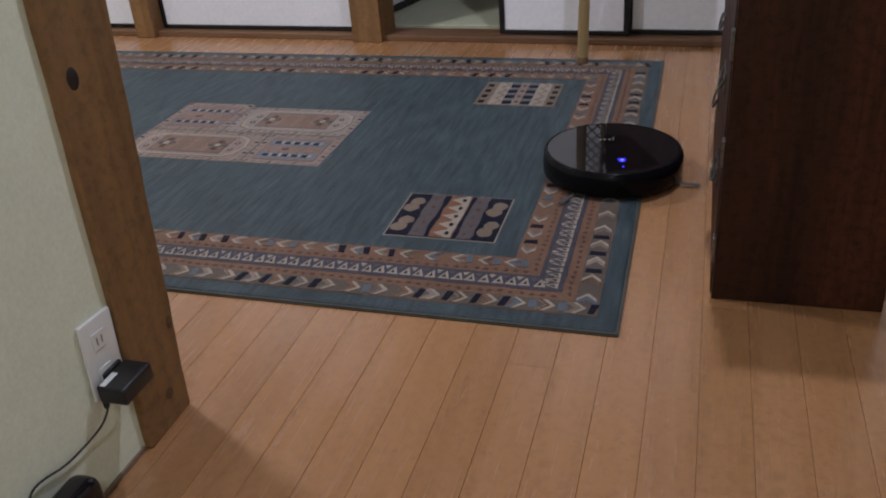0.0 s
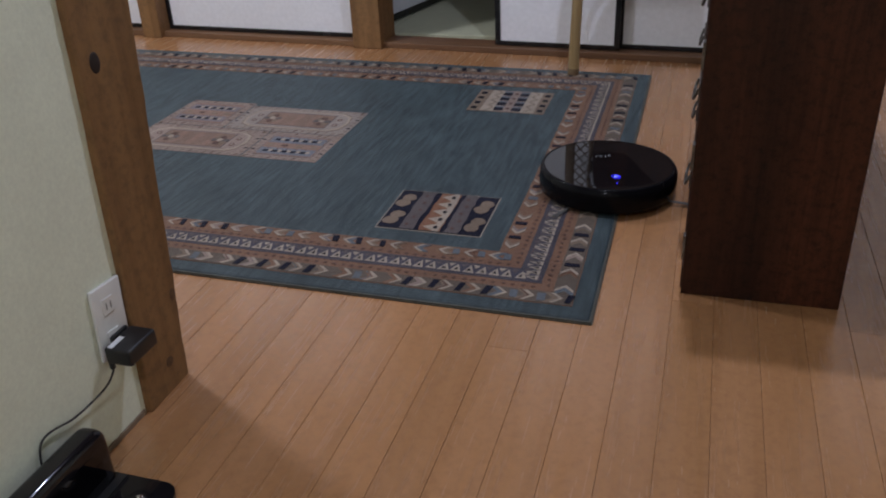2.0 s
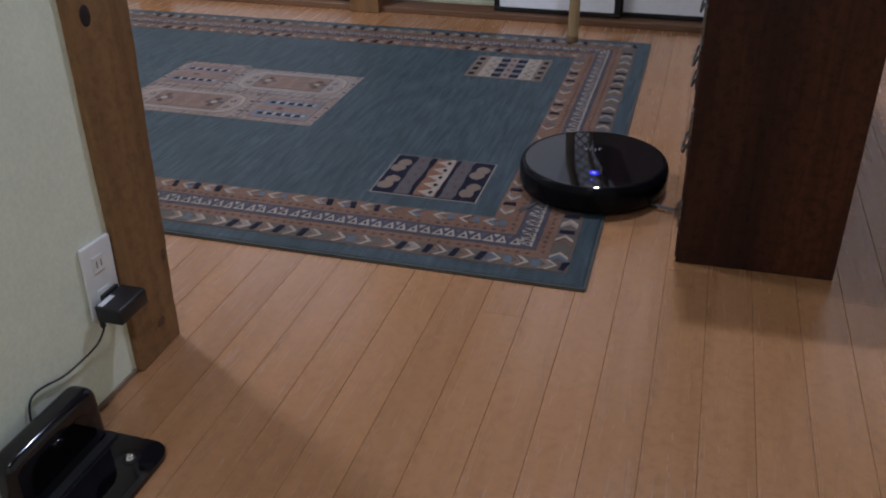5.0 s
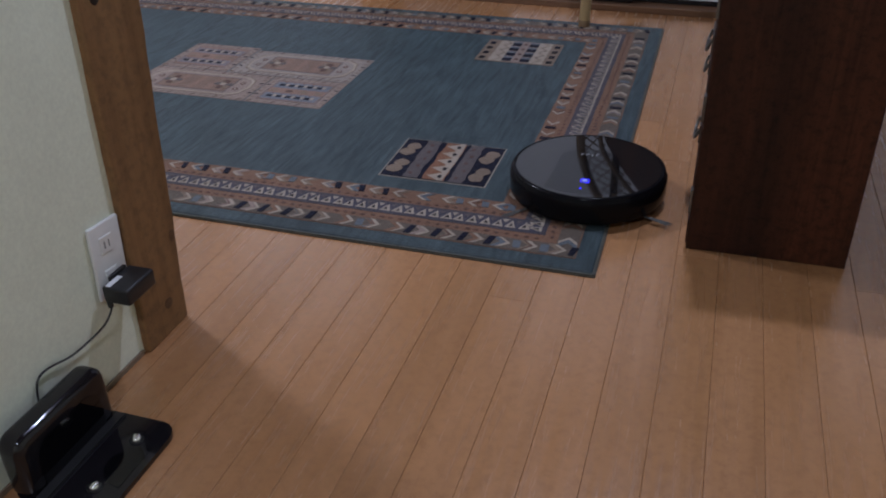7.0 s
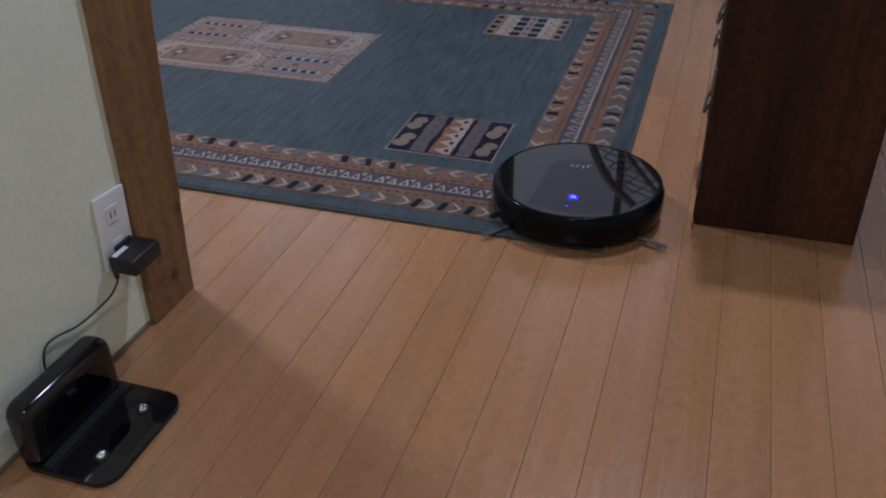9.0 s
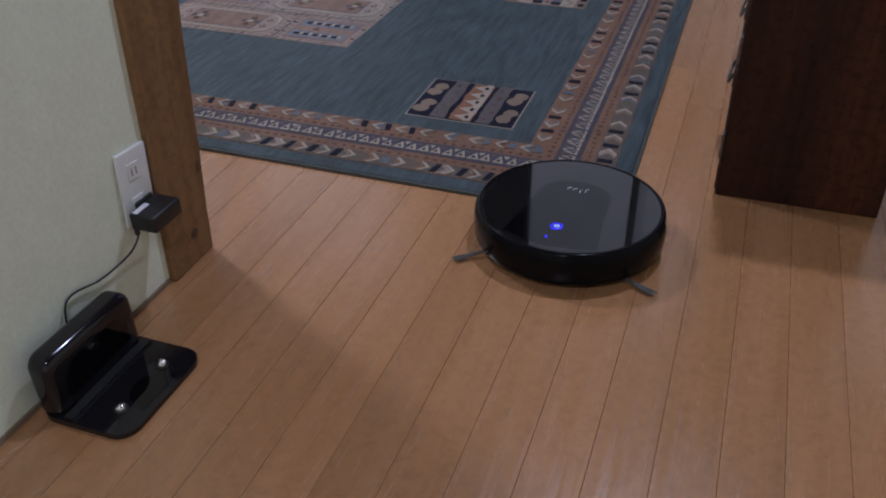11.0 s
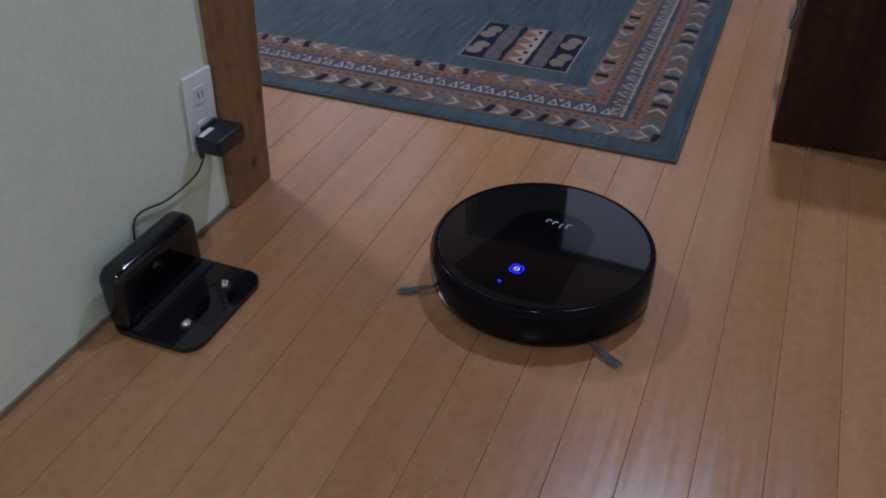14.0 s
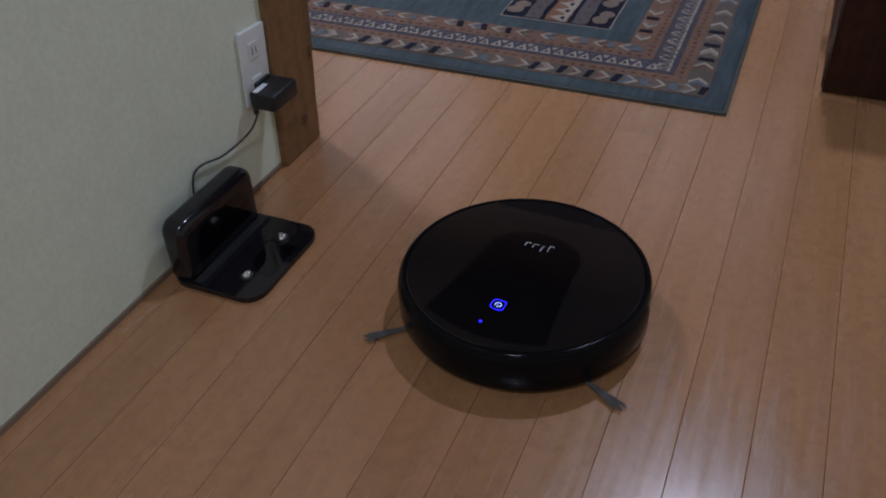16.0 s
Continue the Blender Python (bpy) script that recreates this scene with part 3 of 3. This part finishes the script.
    pal = [M_CREAM, M_NAVY, M_MAUVE, M_RUST, M_OVAL, M_DOT, M_BLACKISH, M_SKY, M_PINK]
    rect(b, x0 - 0.003, x1 + 0.003, y0 - 0.003, y1 + 0.003, A + 0.0008, 0)
    rect(b, x0, x1, y0, y1, A + 0.0014, 1)
    for s in (0.0, 0.80):
        for k in (0.27, 0.73):
            px, py = x0 + w * (s + 0.10), y0 + h * k
            blob(b, px - 0.004, py - 0.017, 0.019, 0.022, A + 0.0020, 4)
            blob(b, px + 0.004, py + 0.016, 0.018, 0.020, A + 0.0021, 4)
    for a, c in ((0.215, 0.355), (0.655, 0.790)):
        wavy(b, x0 + w * a, x0 + w * c, y0 + 0.003, y1 - 0.003, A + 0.0020, 2)
        for i in range(5):
            blob(b, x0 + w * (a + c) / 2 + rnd.uniform(-0.005, 0.005), y0 + h * (0.12 + 0.19 * i), 0.005, 0.006, A + 0.0026, 5, 8)
    wavy(b, x0 + w * 0.405, x0 + w * 0.612, y0 + 0.003, y1 - 0.003, A + 0.0020, 3)
    wavy(b, x0 + w * 0.545, x0 + w * 0.608, y0 + 0.003, y1 - 0.003, A + 0.0025, 0)
    for i in range(5):
        yy = y0 + h * (0.02 + 0.195 * i)
        slab(b, [(x0 + w * 0.548, yy), (x0 + w * 0.548, yy + h * 0.17), (x0 + w * 0.43, yy + h * 0.085)][::-1], A - 0.001, A + 0.0026, 0)
        blob(b, x0 + w * 0.555, yy + h * 0.085, 0.0055, 0.008, A + 0.0031, 6, 8)
    part("corner_block", b, pal, root, "navy, mauve and rust woven block with ovals")

    # the far corner block: cream with navy checks
    x0, y0 = to_local(-0.600, 2.500)
    x1, y1 = to_local(-0.343, 2.720)
    w, h = x1 - x0, y1 - y0
    b = bmesh.new()
    rect(b, x0, x1, y0, y1, A + 0.0010, 4)
    for a, c, mi in ((0.17, 0.36, 0), (0.68, 0.86, 0), (0.36, 0.68, 8)):
        rect(b, x0 + w * a, x0 + w * c, y0 + 0.004, y1 - 0.004, A + 0.0016, mi)
    for i in range(4):
        yy = y0 + h * (0.05 + 0.235 * i)
        for a, c in ((0.34, 0.46), (0.57, 0.69)):
            rect(b, x0 + w * a, x0 + w * c, yy, yy + h * 0.125, A + 0.0022, 1)
            rect(b, x0 + w * a, x0 + w * c, yy + h * 0.125, yy + h * 0.20, A + 0.0022, 7)
        for a in (0.04, 0.90):
            rect(b, x0 + w * a, x0 + w * (a + 0.07), yy + h * 0.03, yy + h * 0.13, A + 0.0022, 1 if i % 2 else 6)
        blob(b, x0 + w * 0.515, yy + h * 0.10, 0.007, 0.009, A + 0.0022, 5, 8)
        for a in (0.265, 0.77):
            for q, r in ((0, 0.011), (0.1175, -0.011)):
                slab(b, [(x0 + w * a - r, yy + h * q), (x0 + w * a - r + 0.006, yy + h * q), (x0 + w * a + r + 0.006, yy + h * (q + 0.1175)), (x0 + w * a + r, yy + h * (q + 0.1175))], A - 0.001, A + 0.0021, 4)
    part("corner_block", b, pal, root, "cream woven block with navy checks")

    # the four blocks of the middle
    def medal(wx0, wx1, wy0, wy1, ground, inner, kind):
        b = bmesh.new()
        x0, y0 = to_local(wx0, wy0)
        x1, y1 = to_local(wx1, wy1)
        pal2 = [ground, inner, M_CREAM, M_NAVY, M_DOT, M_BLUSH, M_MAUVE, M_OVAL]
        rect(b, x0, x1, y0, y1, A + 0.0010, 0)
        step = 0.026
        for e in range(int((x1 - x0) / step)):
            for yy in (y0 + 0.011, y1 - 0.011):
                slab(b, [(x0 + step * (e + 0.25), yy - 0.007), (x0 + step * (e + 0.45), yy - 0.007), (x0 + step * (e + 0.75), yy + 0.007), (x0 + step * (e + 0.5), yy + 0.007)], A - 0.001, A + 0.0016, 4 if e % 3 == 0 else 7)
        for e in range(int((y1 - y0) / step)):
            for xx in (x0 + 0.010, x1 - 0.010):
                rect(b, xx - 0.006, xx + 0.006, y0 + step * (e + 0.3), y0 + step * (e + 0.55), A + 0.0017, 3 if e % 3 == 2 else 7)
        w, h = x1 - x0, y1 - y0
        if kind:
            rect(b, x0 + 0.026, x1 - 0.026, y0 + 0.026, y1 - 0.026, A + 0.0014, 6)
            rect(b, x0 + 0.029, x1 - 0.029, y0 + 0.029, y1 - 0.029, A + 0.0017, 5)
            for k in (0.28, 0.70):
                yy = y0 + h * k
                rect(b, x0 + 0.032, x1 - 0.032, yy - 0.024, yy + 0.024, A + 0.0020, 1)
                n = 5
                for i in range(n):
                    a = x0 + 0.046 + (w - 0.092) * i / n
                    c = (w - 0.092) / n
                    rect(b, a, a + c * 0.62, yy - 0.009, yy + 0.007, A + 0.0024, 3)
                    rect(b, a + c * 0.62, a + c, yy - 0.006, yy + 0.010, A + 0.0025, 2)
                    rect(b, a + c * 0.3, a + c * 0.42, yy + 0.015, yy + 0.023, A + 0.0024, 4)
            for i in range(4):
                blob(b, x0 + 0.05 + (w - 0.1) * i / 3, y0 + h * 0.49, 0.013, 0.010, A + 0.0021, 4 if i == 1 else 7, 8)
        else:
            def ring(q):
                return [(x0 + q + 0.045, y0 + q), (x1 - q - 0.045, y0 + q), (x1 - q - 0.012, y0 + q + 0.022), (x1 - q, (y0 + y1) / 2), (x1 - q - 0.012, y1 - q - 0.022), (x1 - q - 0.045, y1 - q), (x0 + q + 0.045, y1 - q), (x0 + q + 0.012, y1 - q - 0.022), (x0 + q, (y0 + y1) / 2), (x0 + q + 0.012, y0 + q + 0.022)]
            slab(b, ring(0.024), A - 0.001, A + 0.0014, 7)
            slab(b, ring(0.028), A - 0.001, A + 0.0017, 2)
            slab(b, ring(0.036), A - 0.001, A + 0.0020, 0)
            rect(b, x0 + 0.088, x1 - 0.088, y0 + 0.048, y1 - 0.048, A + 0.0022, 6)
            rect(b, x0 + 0.092, x1 - 0.092, y0 + 0.052, y1 - 0.052, A + 0.0025, 1)
            for i in range(3):
                a = x0 + w * (0.36 + 0.14 * i)
                rect(b, a - 0.010, a + 0.010, y0 + 0.054, y1 - 0.054, A + 0.0027, 5)
            for k in (0.29, 0.71):
                for dx, dy, mi in ((-0.020, 0.0, 6), (0.020, 0.0, 6), (0.0, 0.024, 4), (0.0, -0.024, 4), (-0.016, 0.020, 7), (0.016, -0.020, 7)):
                    blob(b, x0 + w * k + dx, (y0 + y1) / 2 + dy, 0.012, 0.013, A + 0.0030, mi, 8)
                blob(b, x0 + w * k, (y0 + y1) / 2, 0.010, 0.012, A + 0.0034, 2, 8)
            for xx in (x0 + 0.066, x1 - 0.066):
                for yy in (-0.026, 0.022):
                    blob(b, xx, (y0 + y1) / 2 + yy, 0.009, 0.011, A + 0.0026, 4, 8)
                    blob(b, xx, (y0 + y1) / 2 + yy, 0.004, 0.005, A + 0.0029, 2, 7)
        part("middle_block", b, pal2, root, "small-figured woven block")

    medal(-1.155, -0.911, 1.975, 2.185, M_PINK, M_MIST, True)
    medal(-1.330, -0.911, 2.190, 2.405, M_ASH, M_RUSTIC, False)
    medal(-1.580, -1.160, 1.975, 2.185, M_PINK, M_RUSTIC, False)
    medal(-1.580, -1.335, 2.190, 2.425, M_PINK, M_LILAC, True)


rug()


# ---- robot vacuum; its own x points ahead ----
def robot():
    root = tagged(new("robot_vacuum"), label="round glossy black robot vacuum with a lit blue button", category="robot vacuum")
    part("body", lathe([(0, 0.009), (0.150, 0.009), (0.164, 0.011), (0.1695, 0.017), (0.1705, 0.030), (0.1705, 0.060), (0.1697, 0.0662), (0.1682, 0.0700), (0.1662, 0.0720), (0.1640, 0.0727), (0.1622, 0.0723), (0.1615, 0.0690), (0.1610, 0.0690), (0, 0.0690)], 128), M_BODY, root, smooth=True)
    part("top_plate", lathe([(0.1604, 0.0690), (0.1604, 0.0718), (0.1597, 0.0722), (0, 0.0722)], 128), M_GLOSS, root, "mirror-like black glass top")
    # sprung bumper round the front half
    bm = bmesh.new()
    prof = [(0.1708, 0.014), (0.1728, 0.019), (0.1738, 0.040), (0.1736, 0.055), (0.1722, 0.0625), (0.1700, 0.0660), (0.1700, 0.0600), (0.1708, 0.040)]
    rings = []
    for i in range(65):
        a = radians(-92 + 184 * i / 64)
        rings.append([bm.verts.new((r * math.cos(a), r * math.sin(a), z)) for r, z in prof])
    for a, b in zip(rings, rings[1:]):
        for k in range(len(prof)):
            j = (k + 1) % len(prof)
            bm.faces.new((a[k], b[k], b[j], a[j]))
    bm.faces.new(rings[0][::-1])
    bm.faces.new(rings[-1])
    bmesh.ops.recalc_face_normals(bm, faces=bm.faces)
    part("bumper", bm, M_BODY, root, "shiny black bumper", True)
    # tongue-shaped panel of the top, and the print and lights on it
    out = []
    for i in range(25):
        a = radians(90 + 180 * i / 24)
        out.append((-0.030 + 0.052 * math.cos(a), 0.066 * math.sin(a)))
    out += [(0.030, -0.070), (0.128, -0.083), (0.142, -0.040), (0.147, 0), (0.142, 0.040), (0.128, 0.083), (0.030, 0.070)]
    part("panel", slab(bmesh.new(), out, 0.0712, 0.0724), M_GLOSS2, root, "smoked black panel")
    bm = bmesh.new()
    for i, (wd, x0, x1) in enumerate(((0.008, -0.054, -0.0455), (0.0075, -0.054, -0.0455), (0.0035, -0.054, -0.0415), (0.007, -0.0585, -0.0455))):
        y = -0.0165 + 0.011 * i
        slab(bm, round_rect(x0, x1, y - wd / 2, y - wd / 2 + 0.0016, 0.0007, 2), 0.0720, 0.07262)
        slab(bm, round_rect(x0 - 0.0008, x0 + 0.0008, y - wd / 2 + 0.0018, y + wd / 2, 0.0007, 2), 0.0720, 0.07262)
    part("printed_mark", bm, M_PRINT, root, "pale grey printed bars")

    def ring(x, y, r0, r1, material, name, label, a0=0, a1=360):
        b = bmesh.new()
        n = 36
        full = a1 - a0 >= 360
        vs = []
        for i in range(n + (0 if full else 1)):
            a = radians(a0 + (a1 - a0) * i / n)
            sq = (math.cos(a) ** 4 + math.sin(a) ** 4) ** -0.25 if full else 1.0
            vs.append([b.verts.new((x + r * sq * math.cos(a), y + r * sq * math.sin(a), z)) for r, z in ((r0, 0.0720), (r0, 0.0728), (r1, 0.0728), (r1, 0.0720))])
        for i in range(n):
            p, q = vs[i], vs[(i + 1) % len(vs)]
            for k in range(3):
                b.faces.new((p[k], q[k], q[k + 1], p[k + 1]))
        bmesh.ops.recalc_face_normals(b, faces=b.faces)
        return part(name, b, material, root, label)

    ring(0.084, 0, 0.0086, 0.0095, M_BLUE, "button_ring", "glowing blue ring")
    ring(0.084, 0, 0.0036, 0.0047, M_BLUEWHITE, "button_sign", "glowing power sign", 42, 318)
    part("button_sign", slab(bmesh.new(), [(0.0846, -0.0005), (0.0892, -0.0005), (0.0892, 0.0005), (0.0846, 0.0005)], 0.0720, 0.0728), M_BLUEWHITE, root)
    ring(0.122, -0.007, 0.0002, 0.0019, M_BLUE, "small_light", "small blue light")
    for s in (-1, 1):
        bm = lathe([(0, 0.0), (0.012, 0.0), (0.013, 0.006), (0.008, 0.010), (0, 0.010)], 20)
        br = part("side_brush", bm, M_GREY, root, "spinning grey side brush", True, m=pose(0.086, 0.090 * s, 0.004))
        for k in range(3):
            b = bmesh.new()
            a = radians(120 * k)
            for j in range(6):
                o = (j - 2.5) * 0.036
                tipw = 0.096 + 0.004 * ((j * 5) % 3)
                p = [(0.008 * math.cos(a), 0.008 * math.sin(a), 0.005), (0.045 * math.cos(a + o * 0.45), 0.045 * math.sin(a + o * 0.45), 0.004), (tipw * math.cos(a + o * 0.8), tipw * math.sin(a + o * 0.8), 0.0005)]
                t = tube(p, 0.0016, 5, True, 0.0010)
                me = bpy.data.meshes.new("tmp")
                t.to_mesh(me)
                t.free()
                b.from_mesh(me)
                bpy.data.meshes.remove(me)
            part("bristles", b, M_BRISTLE, br, "grey bristle tuft")
        part("wheel", lathe([(0, -0.012), (0.030, -0.012), (0.033, -0.008), (0.033, 0.008), (0.030, 0.012), (0, 0.012)], 28), M_GREY, root, "dark rubber wheel", True, m=pose(-0.01, 0.112 * s, 0.0335, 90, 0, 0))
    return root


ROBOT = robot()


# ---- charging dock by the wall ----
def dock():
    root = tagged(new("charging_dock"), label="glossy black charging dock with two silver contacts", category="dock")
    root.matrix_basis = sized(pose(-0.740, 0.6475, 0.0))
    side = [(y, z) for y, z in round_rect(-0.092, 0.092, -0.03, 0.108, 0.024, 8) if z > 0.006]
    side = [(0.092, 0.004)] + side + [(-0.092, 0.004)]
    bm = slab(bmesh.new(), side, 0.0, 0.043)
    bm.faces.new([v for v in bm.verts if v.co.z < 0.001][::-1])
    bm.transform(Matrix(((0, 0, 1, 0.014), (1, 0, 0, 0), (0, 1, 0, 0), (0, 0, 0, 1))))
    bmesh.ops.recalc_face_normals(bm, faces=bm.faces)
    bm.normal_update()
    rim = [e for e in bm.edges if e.is_manifold and e.calc_face_angle(0) > 1.2]
    bmesh.ops.bevel(bm, geom=rim, offset=0.015, segments=6, affect="EDGES", profile=0.5, clamp_overlap=True)
    part("tower", bm, M_DOCK, root, "glossy black upright", True)
    arch = [(y, z) for y, z in round_rect(-0.066, 0.066, -0.03, 0.082, 0.030, 6) if z > 0.012]
    bm = slab(bmesh.new(), [(0.066, 0.010)] + arch + [(-0.066, 0.010)], 0.0564, 0.0578)
    bm.transform(Matrix(((0, 0, 1, 0), (1, 0, 0, 0), (0, 1, 0, 0), (0, 0, 0, 1))))
    bmesh.ops.recalc_face_normals(bm, faces=bm.faces)
    part("signal_window", bm, M_GLOSS2, root, "smoked black arched window")
    part("base_plate", slab(bmesh.new(), round_rect(0.012, 0.166, -0.095, 0.095, 0.030, 8), 0.0, 0.009), M_DOCK, root)
    bm = bmesh.new()
    slab(bm, [(0.058, -0.090), (0.073, -0.090), (0.073, 0.090), (0.058, 0.090)], 0.0088, 0.0135)
    part("step", bm, M_DULL, root, "dull black ridge")
    out = [(0.166 - 0.046 * math.cos(radians(a)) - 0.012, 0.040 * math.sin(radians(a))) for a in range(-90, 91, 15)]
    part("recess", slab(bmesh.new(), out[::-1], 0.0088, 0.0096), M_GLOSS2, root, "dull black hollow for the wheel")
    for y in (-0.049, 0.049):
        part("boss", lathe([(0.011, 0.0088), (0.010, 0.0115), (0, 0.0120)], 20), M_DULL, root, m=pose(0.121, y, 0), smooth=True)
        part("contact", lathe([(0.0080, 0.0112), (0.0077, 0.0135), (0.0066, 0.0156), (0.0048, 0.0170), (0.0025, 0.0178), (0, 0.0180)], 24), M_SILVER, root, "domed silver contact", True, m=pose(0.121, y, 0))
    return root


dock()


# ---- socket, adapter and its lead ----
def socket():
    root = tagged(new("wall_socket"), label="white plastic double wall socket beside the post", category="socket")
    root.matrix_basis = sized(pose(WX, 0.8645, 0.2095, -4, 0, 0))
    part("plate", boxed(0.0005, 0.0075, -0.0370, 0.0330, -0.062, 0.062, 0.003, 3), M_WHITE, root, smooth=True)
    for z in (-0.030, 0.026):
        f = part("outlet_face", boxed(0.0072, 0.0092, -0.018, 0.008, z - 0.014, z + 0.014, 0.001), M_WHITE, root)
        for y in (-0.0095, 0.0005):
            part("slot", boxed(0.0090, 0.0096, y - 0.0012, y + 0.0012, z - 0.006, z + 0.006), M_SLOT, f, "dark slot")
    return root


def adapter():
    root = tagged(new("power_adapter"), label="black plug-in power adapter with a white label", category="power adapter")
    root.matrix_basis = sized(pose(-0.7345, 0.855, 0.168))
    part("case", boxed(0.006, 0.0535, -0.034, 0.037, -0.0150, 0.0140, 0.0045, 3), M_DULL, root, smooth=True)
    part("plug_block", boxed(0.001, 0.0075, -0.010, 0.030, -0.009, 0.0180, 0.002, 2), M_DULL, root, smooth=True)
    part("label", boxed(0.011, 0.0205, -0.030, 0.002, 0.0138, 0.0144), M_LABEL, root, "white paper label")
    part("strain_relief", lathe([(0.0045, -0.010), (0.0045, 0), (0.0035, 0.002), (0, 0.002)], 12), M_DULL, root, smooth=True, m=pose(0.0115, -0.029, -0.0150))
    return root


def lead():
    pts = [(-0.723, 0.826, 0.145), (-0.724, 0.825, 0.136), (-0.727, 0.808, 0.121), (-0.733, 0.777, 0.112), (-0.735, 0.735, 0.112), (-0.736, 0.700, 0.121), (-0.736, 0.680, 0.124), (-0.737, 0.667, 0.118), (-0.7375, 0.660, 0.100), (-0.7375, 0.657, 0.07), (-0.7375, 0.657, 0.008)]
    tagged(part("power_lead", tube(pts, 0.0017, 8), M_DULL, smooth=True), label="thin black power lead to the dock", category="cable")


socket()
adapter()
lead()


# ---- floor boards ----
FLOOR = structure("floor", boxed(LEFT - 0.12, RIGHT + 0.12, BACK - 0.12, 3.45, -0.05, -0.006), M_SUBFLOOR, "orange-brown wooden floor of long narrow boards")
PITCH, LINE = 0.0815, -0.1375


def scuffs():
    for x0, y0, x1, y1, w in ((-0.722, 0.440, -0.717, 0.478, 0.0016), (-0.719, 0.486, -0.711, 0.507, 0.0012), (-0.639, 0.438, -0.633, 0.455, 0.0012)):
        part("scuff_mark", slab(bmesh.new(), [(x0, y0), (x0 + w, y0), (x1 + w, y1), (x1, y1)], -0.001, 0.0003), M_SCUFF, FLOOR, "pale scuff in the varnish")


scuffs()


def floor_boards():
    shapes = {}

    def board(ln):
        ln = round(ln, 3)
        if ln not in shapes:
            bm = bmesh.new()
            w, c = PITCH / 2 - 0.00025, 0.0006
            l2 = ln / 2 - 0.0002
            corners = ((-1, -1), (1, -1), (1, 1), (-1, 1))
            low = [bm.verts.new((sx * w, sy * l2, -0.006)) for sx, sy in corners]
            mid = [bm.verts.new((sx * w, sy * l2, -0.0006)) for sx, sy in corners]
            top = [bm.verts.new((sx * (w - c), sy * (l2 - 0.0001), 0.0)) for sx, sy in corners]
            bm.faces.new(top)
            for a, b in ((low, mid), (mid, top)):
                for i in range(4):
                    bm.faces.new((a[i], a[(i + 1) % 4], b[(i + 1) % 4], b[i]))
            shapes[ln] = mesh_from("floor_board", bm, M_FLOOR)
        return shapes[ln]

    rnd = random.Random(11)
    long_board = 1.94
    i = int((LEFT - LINE) / PITCH)
    while LINE + PITCH * (i + 1) < RIGHT:
        x = LINE + PITCH * (i + 0.5)
        # one joint in the walk's stretch of each row, mostly beside or under the rug
        joint = 1.22 if i == -1 else (1.62, 2.12, 1.95, 1.46)[i % 4] + rnd.choice((-0.04, 0.0, 0.03))
        start = BACK - 0.05 if x > WX - 0.12 else 0.92
        ends = [joint + long_board * k for k in range(-3, 3)]
        ends = [start] + [e for e in ends if start + 0.1 < e < 3.3] + [3.40]
        for y0, y1 in zip(ends, ends[1:]):
            ob = new("floor_board", board(y1 - y0))
            ob.parent = FLOOR
            ob.matrix_basis = sized(pose(x, (y0 + y1) / 2, 0.0))
        i += 1


floor_boards()

# ---- what moves ----
DRIVE = [
    (0.0, -0.126, 2.038, -69), (0.5, -0.106, 1.996, -50), (1.0, -0.068, 1.949, -36), (1.5, -0.068, 1.966, -39), (2.0, -0.086, 1.965, -70),
    (2.5, -0.095, 1.943, -92), (3.0, -0.095, 1.892, -84), (3.5, -0.093, 1.886, -81), (4.0, -0.083, 1.851, -71), (5.2, -0.093, 1.790, -84), (6.5, -0.106, 1.717, -93),
    (7.0, -0.108, 1.673, -86), (7.5, -0.108, 1.646, -85), (8.0, -0.113, 1.599, -82), (8.5, -0.113, 1.540, -84), (9.7, -0.116, 1.400, -89), (11.0, -0.120, 1.247, -94),
    (11.5, -0.125, 1.192, -95), (12.0, -0.134, 1.135, -95), (12.5, -0.141, 1.076, -98), (13.0, -0.151, 1.019, -98), (13.5, -0.162, 0.963, -100),
    (14.0, -0.175, 0.907, -101), (14.5, -0.190, 0.849, -102), (15.0, -0.204, 0.795, -105), (15.5, -0.212, 0.744, -97), (16.0, -0.218, 0.687, -95),
]


def motions():
    rows = []
    for t, x, y, heading in DRIVE:
        on = min(1.0, max(0.0, (y - 1.20) / 0.25))
        # It rocks on the pile: left side up at first, nearly level later on.
        lean = 2.2 if 0.4 < t < 1.6 else 1.0 if t < 4.5 else 0.0
        rows.append((t, sized(pose(x, y, (0.005 + 0.0015 * lean) * on, 0, lean * on, 0) @ pose(0, 0, 0, 0, 0, heading))))
    walk(ROBOT, rows)
    for brush in [o for o in ROBOT.children if o.name.startswith("side_brush")]:
        s = 1 if brush.location.y > 0 else -1
        base = brush.matrix_basis.copy()
        first = 70 if s > 0 else -48
        walk(brush, [(k / 10, base @ pose(0, 0, 0, 0, 0, first - s * 72 * k)) for k in range(161)])


motions()
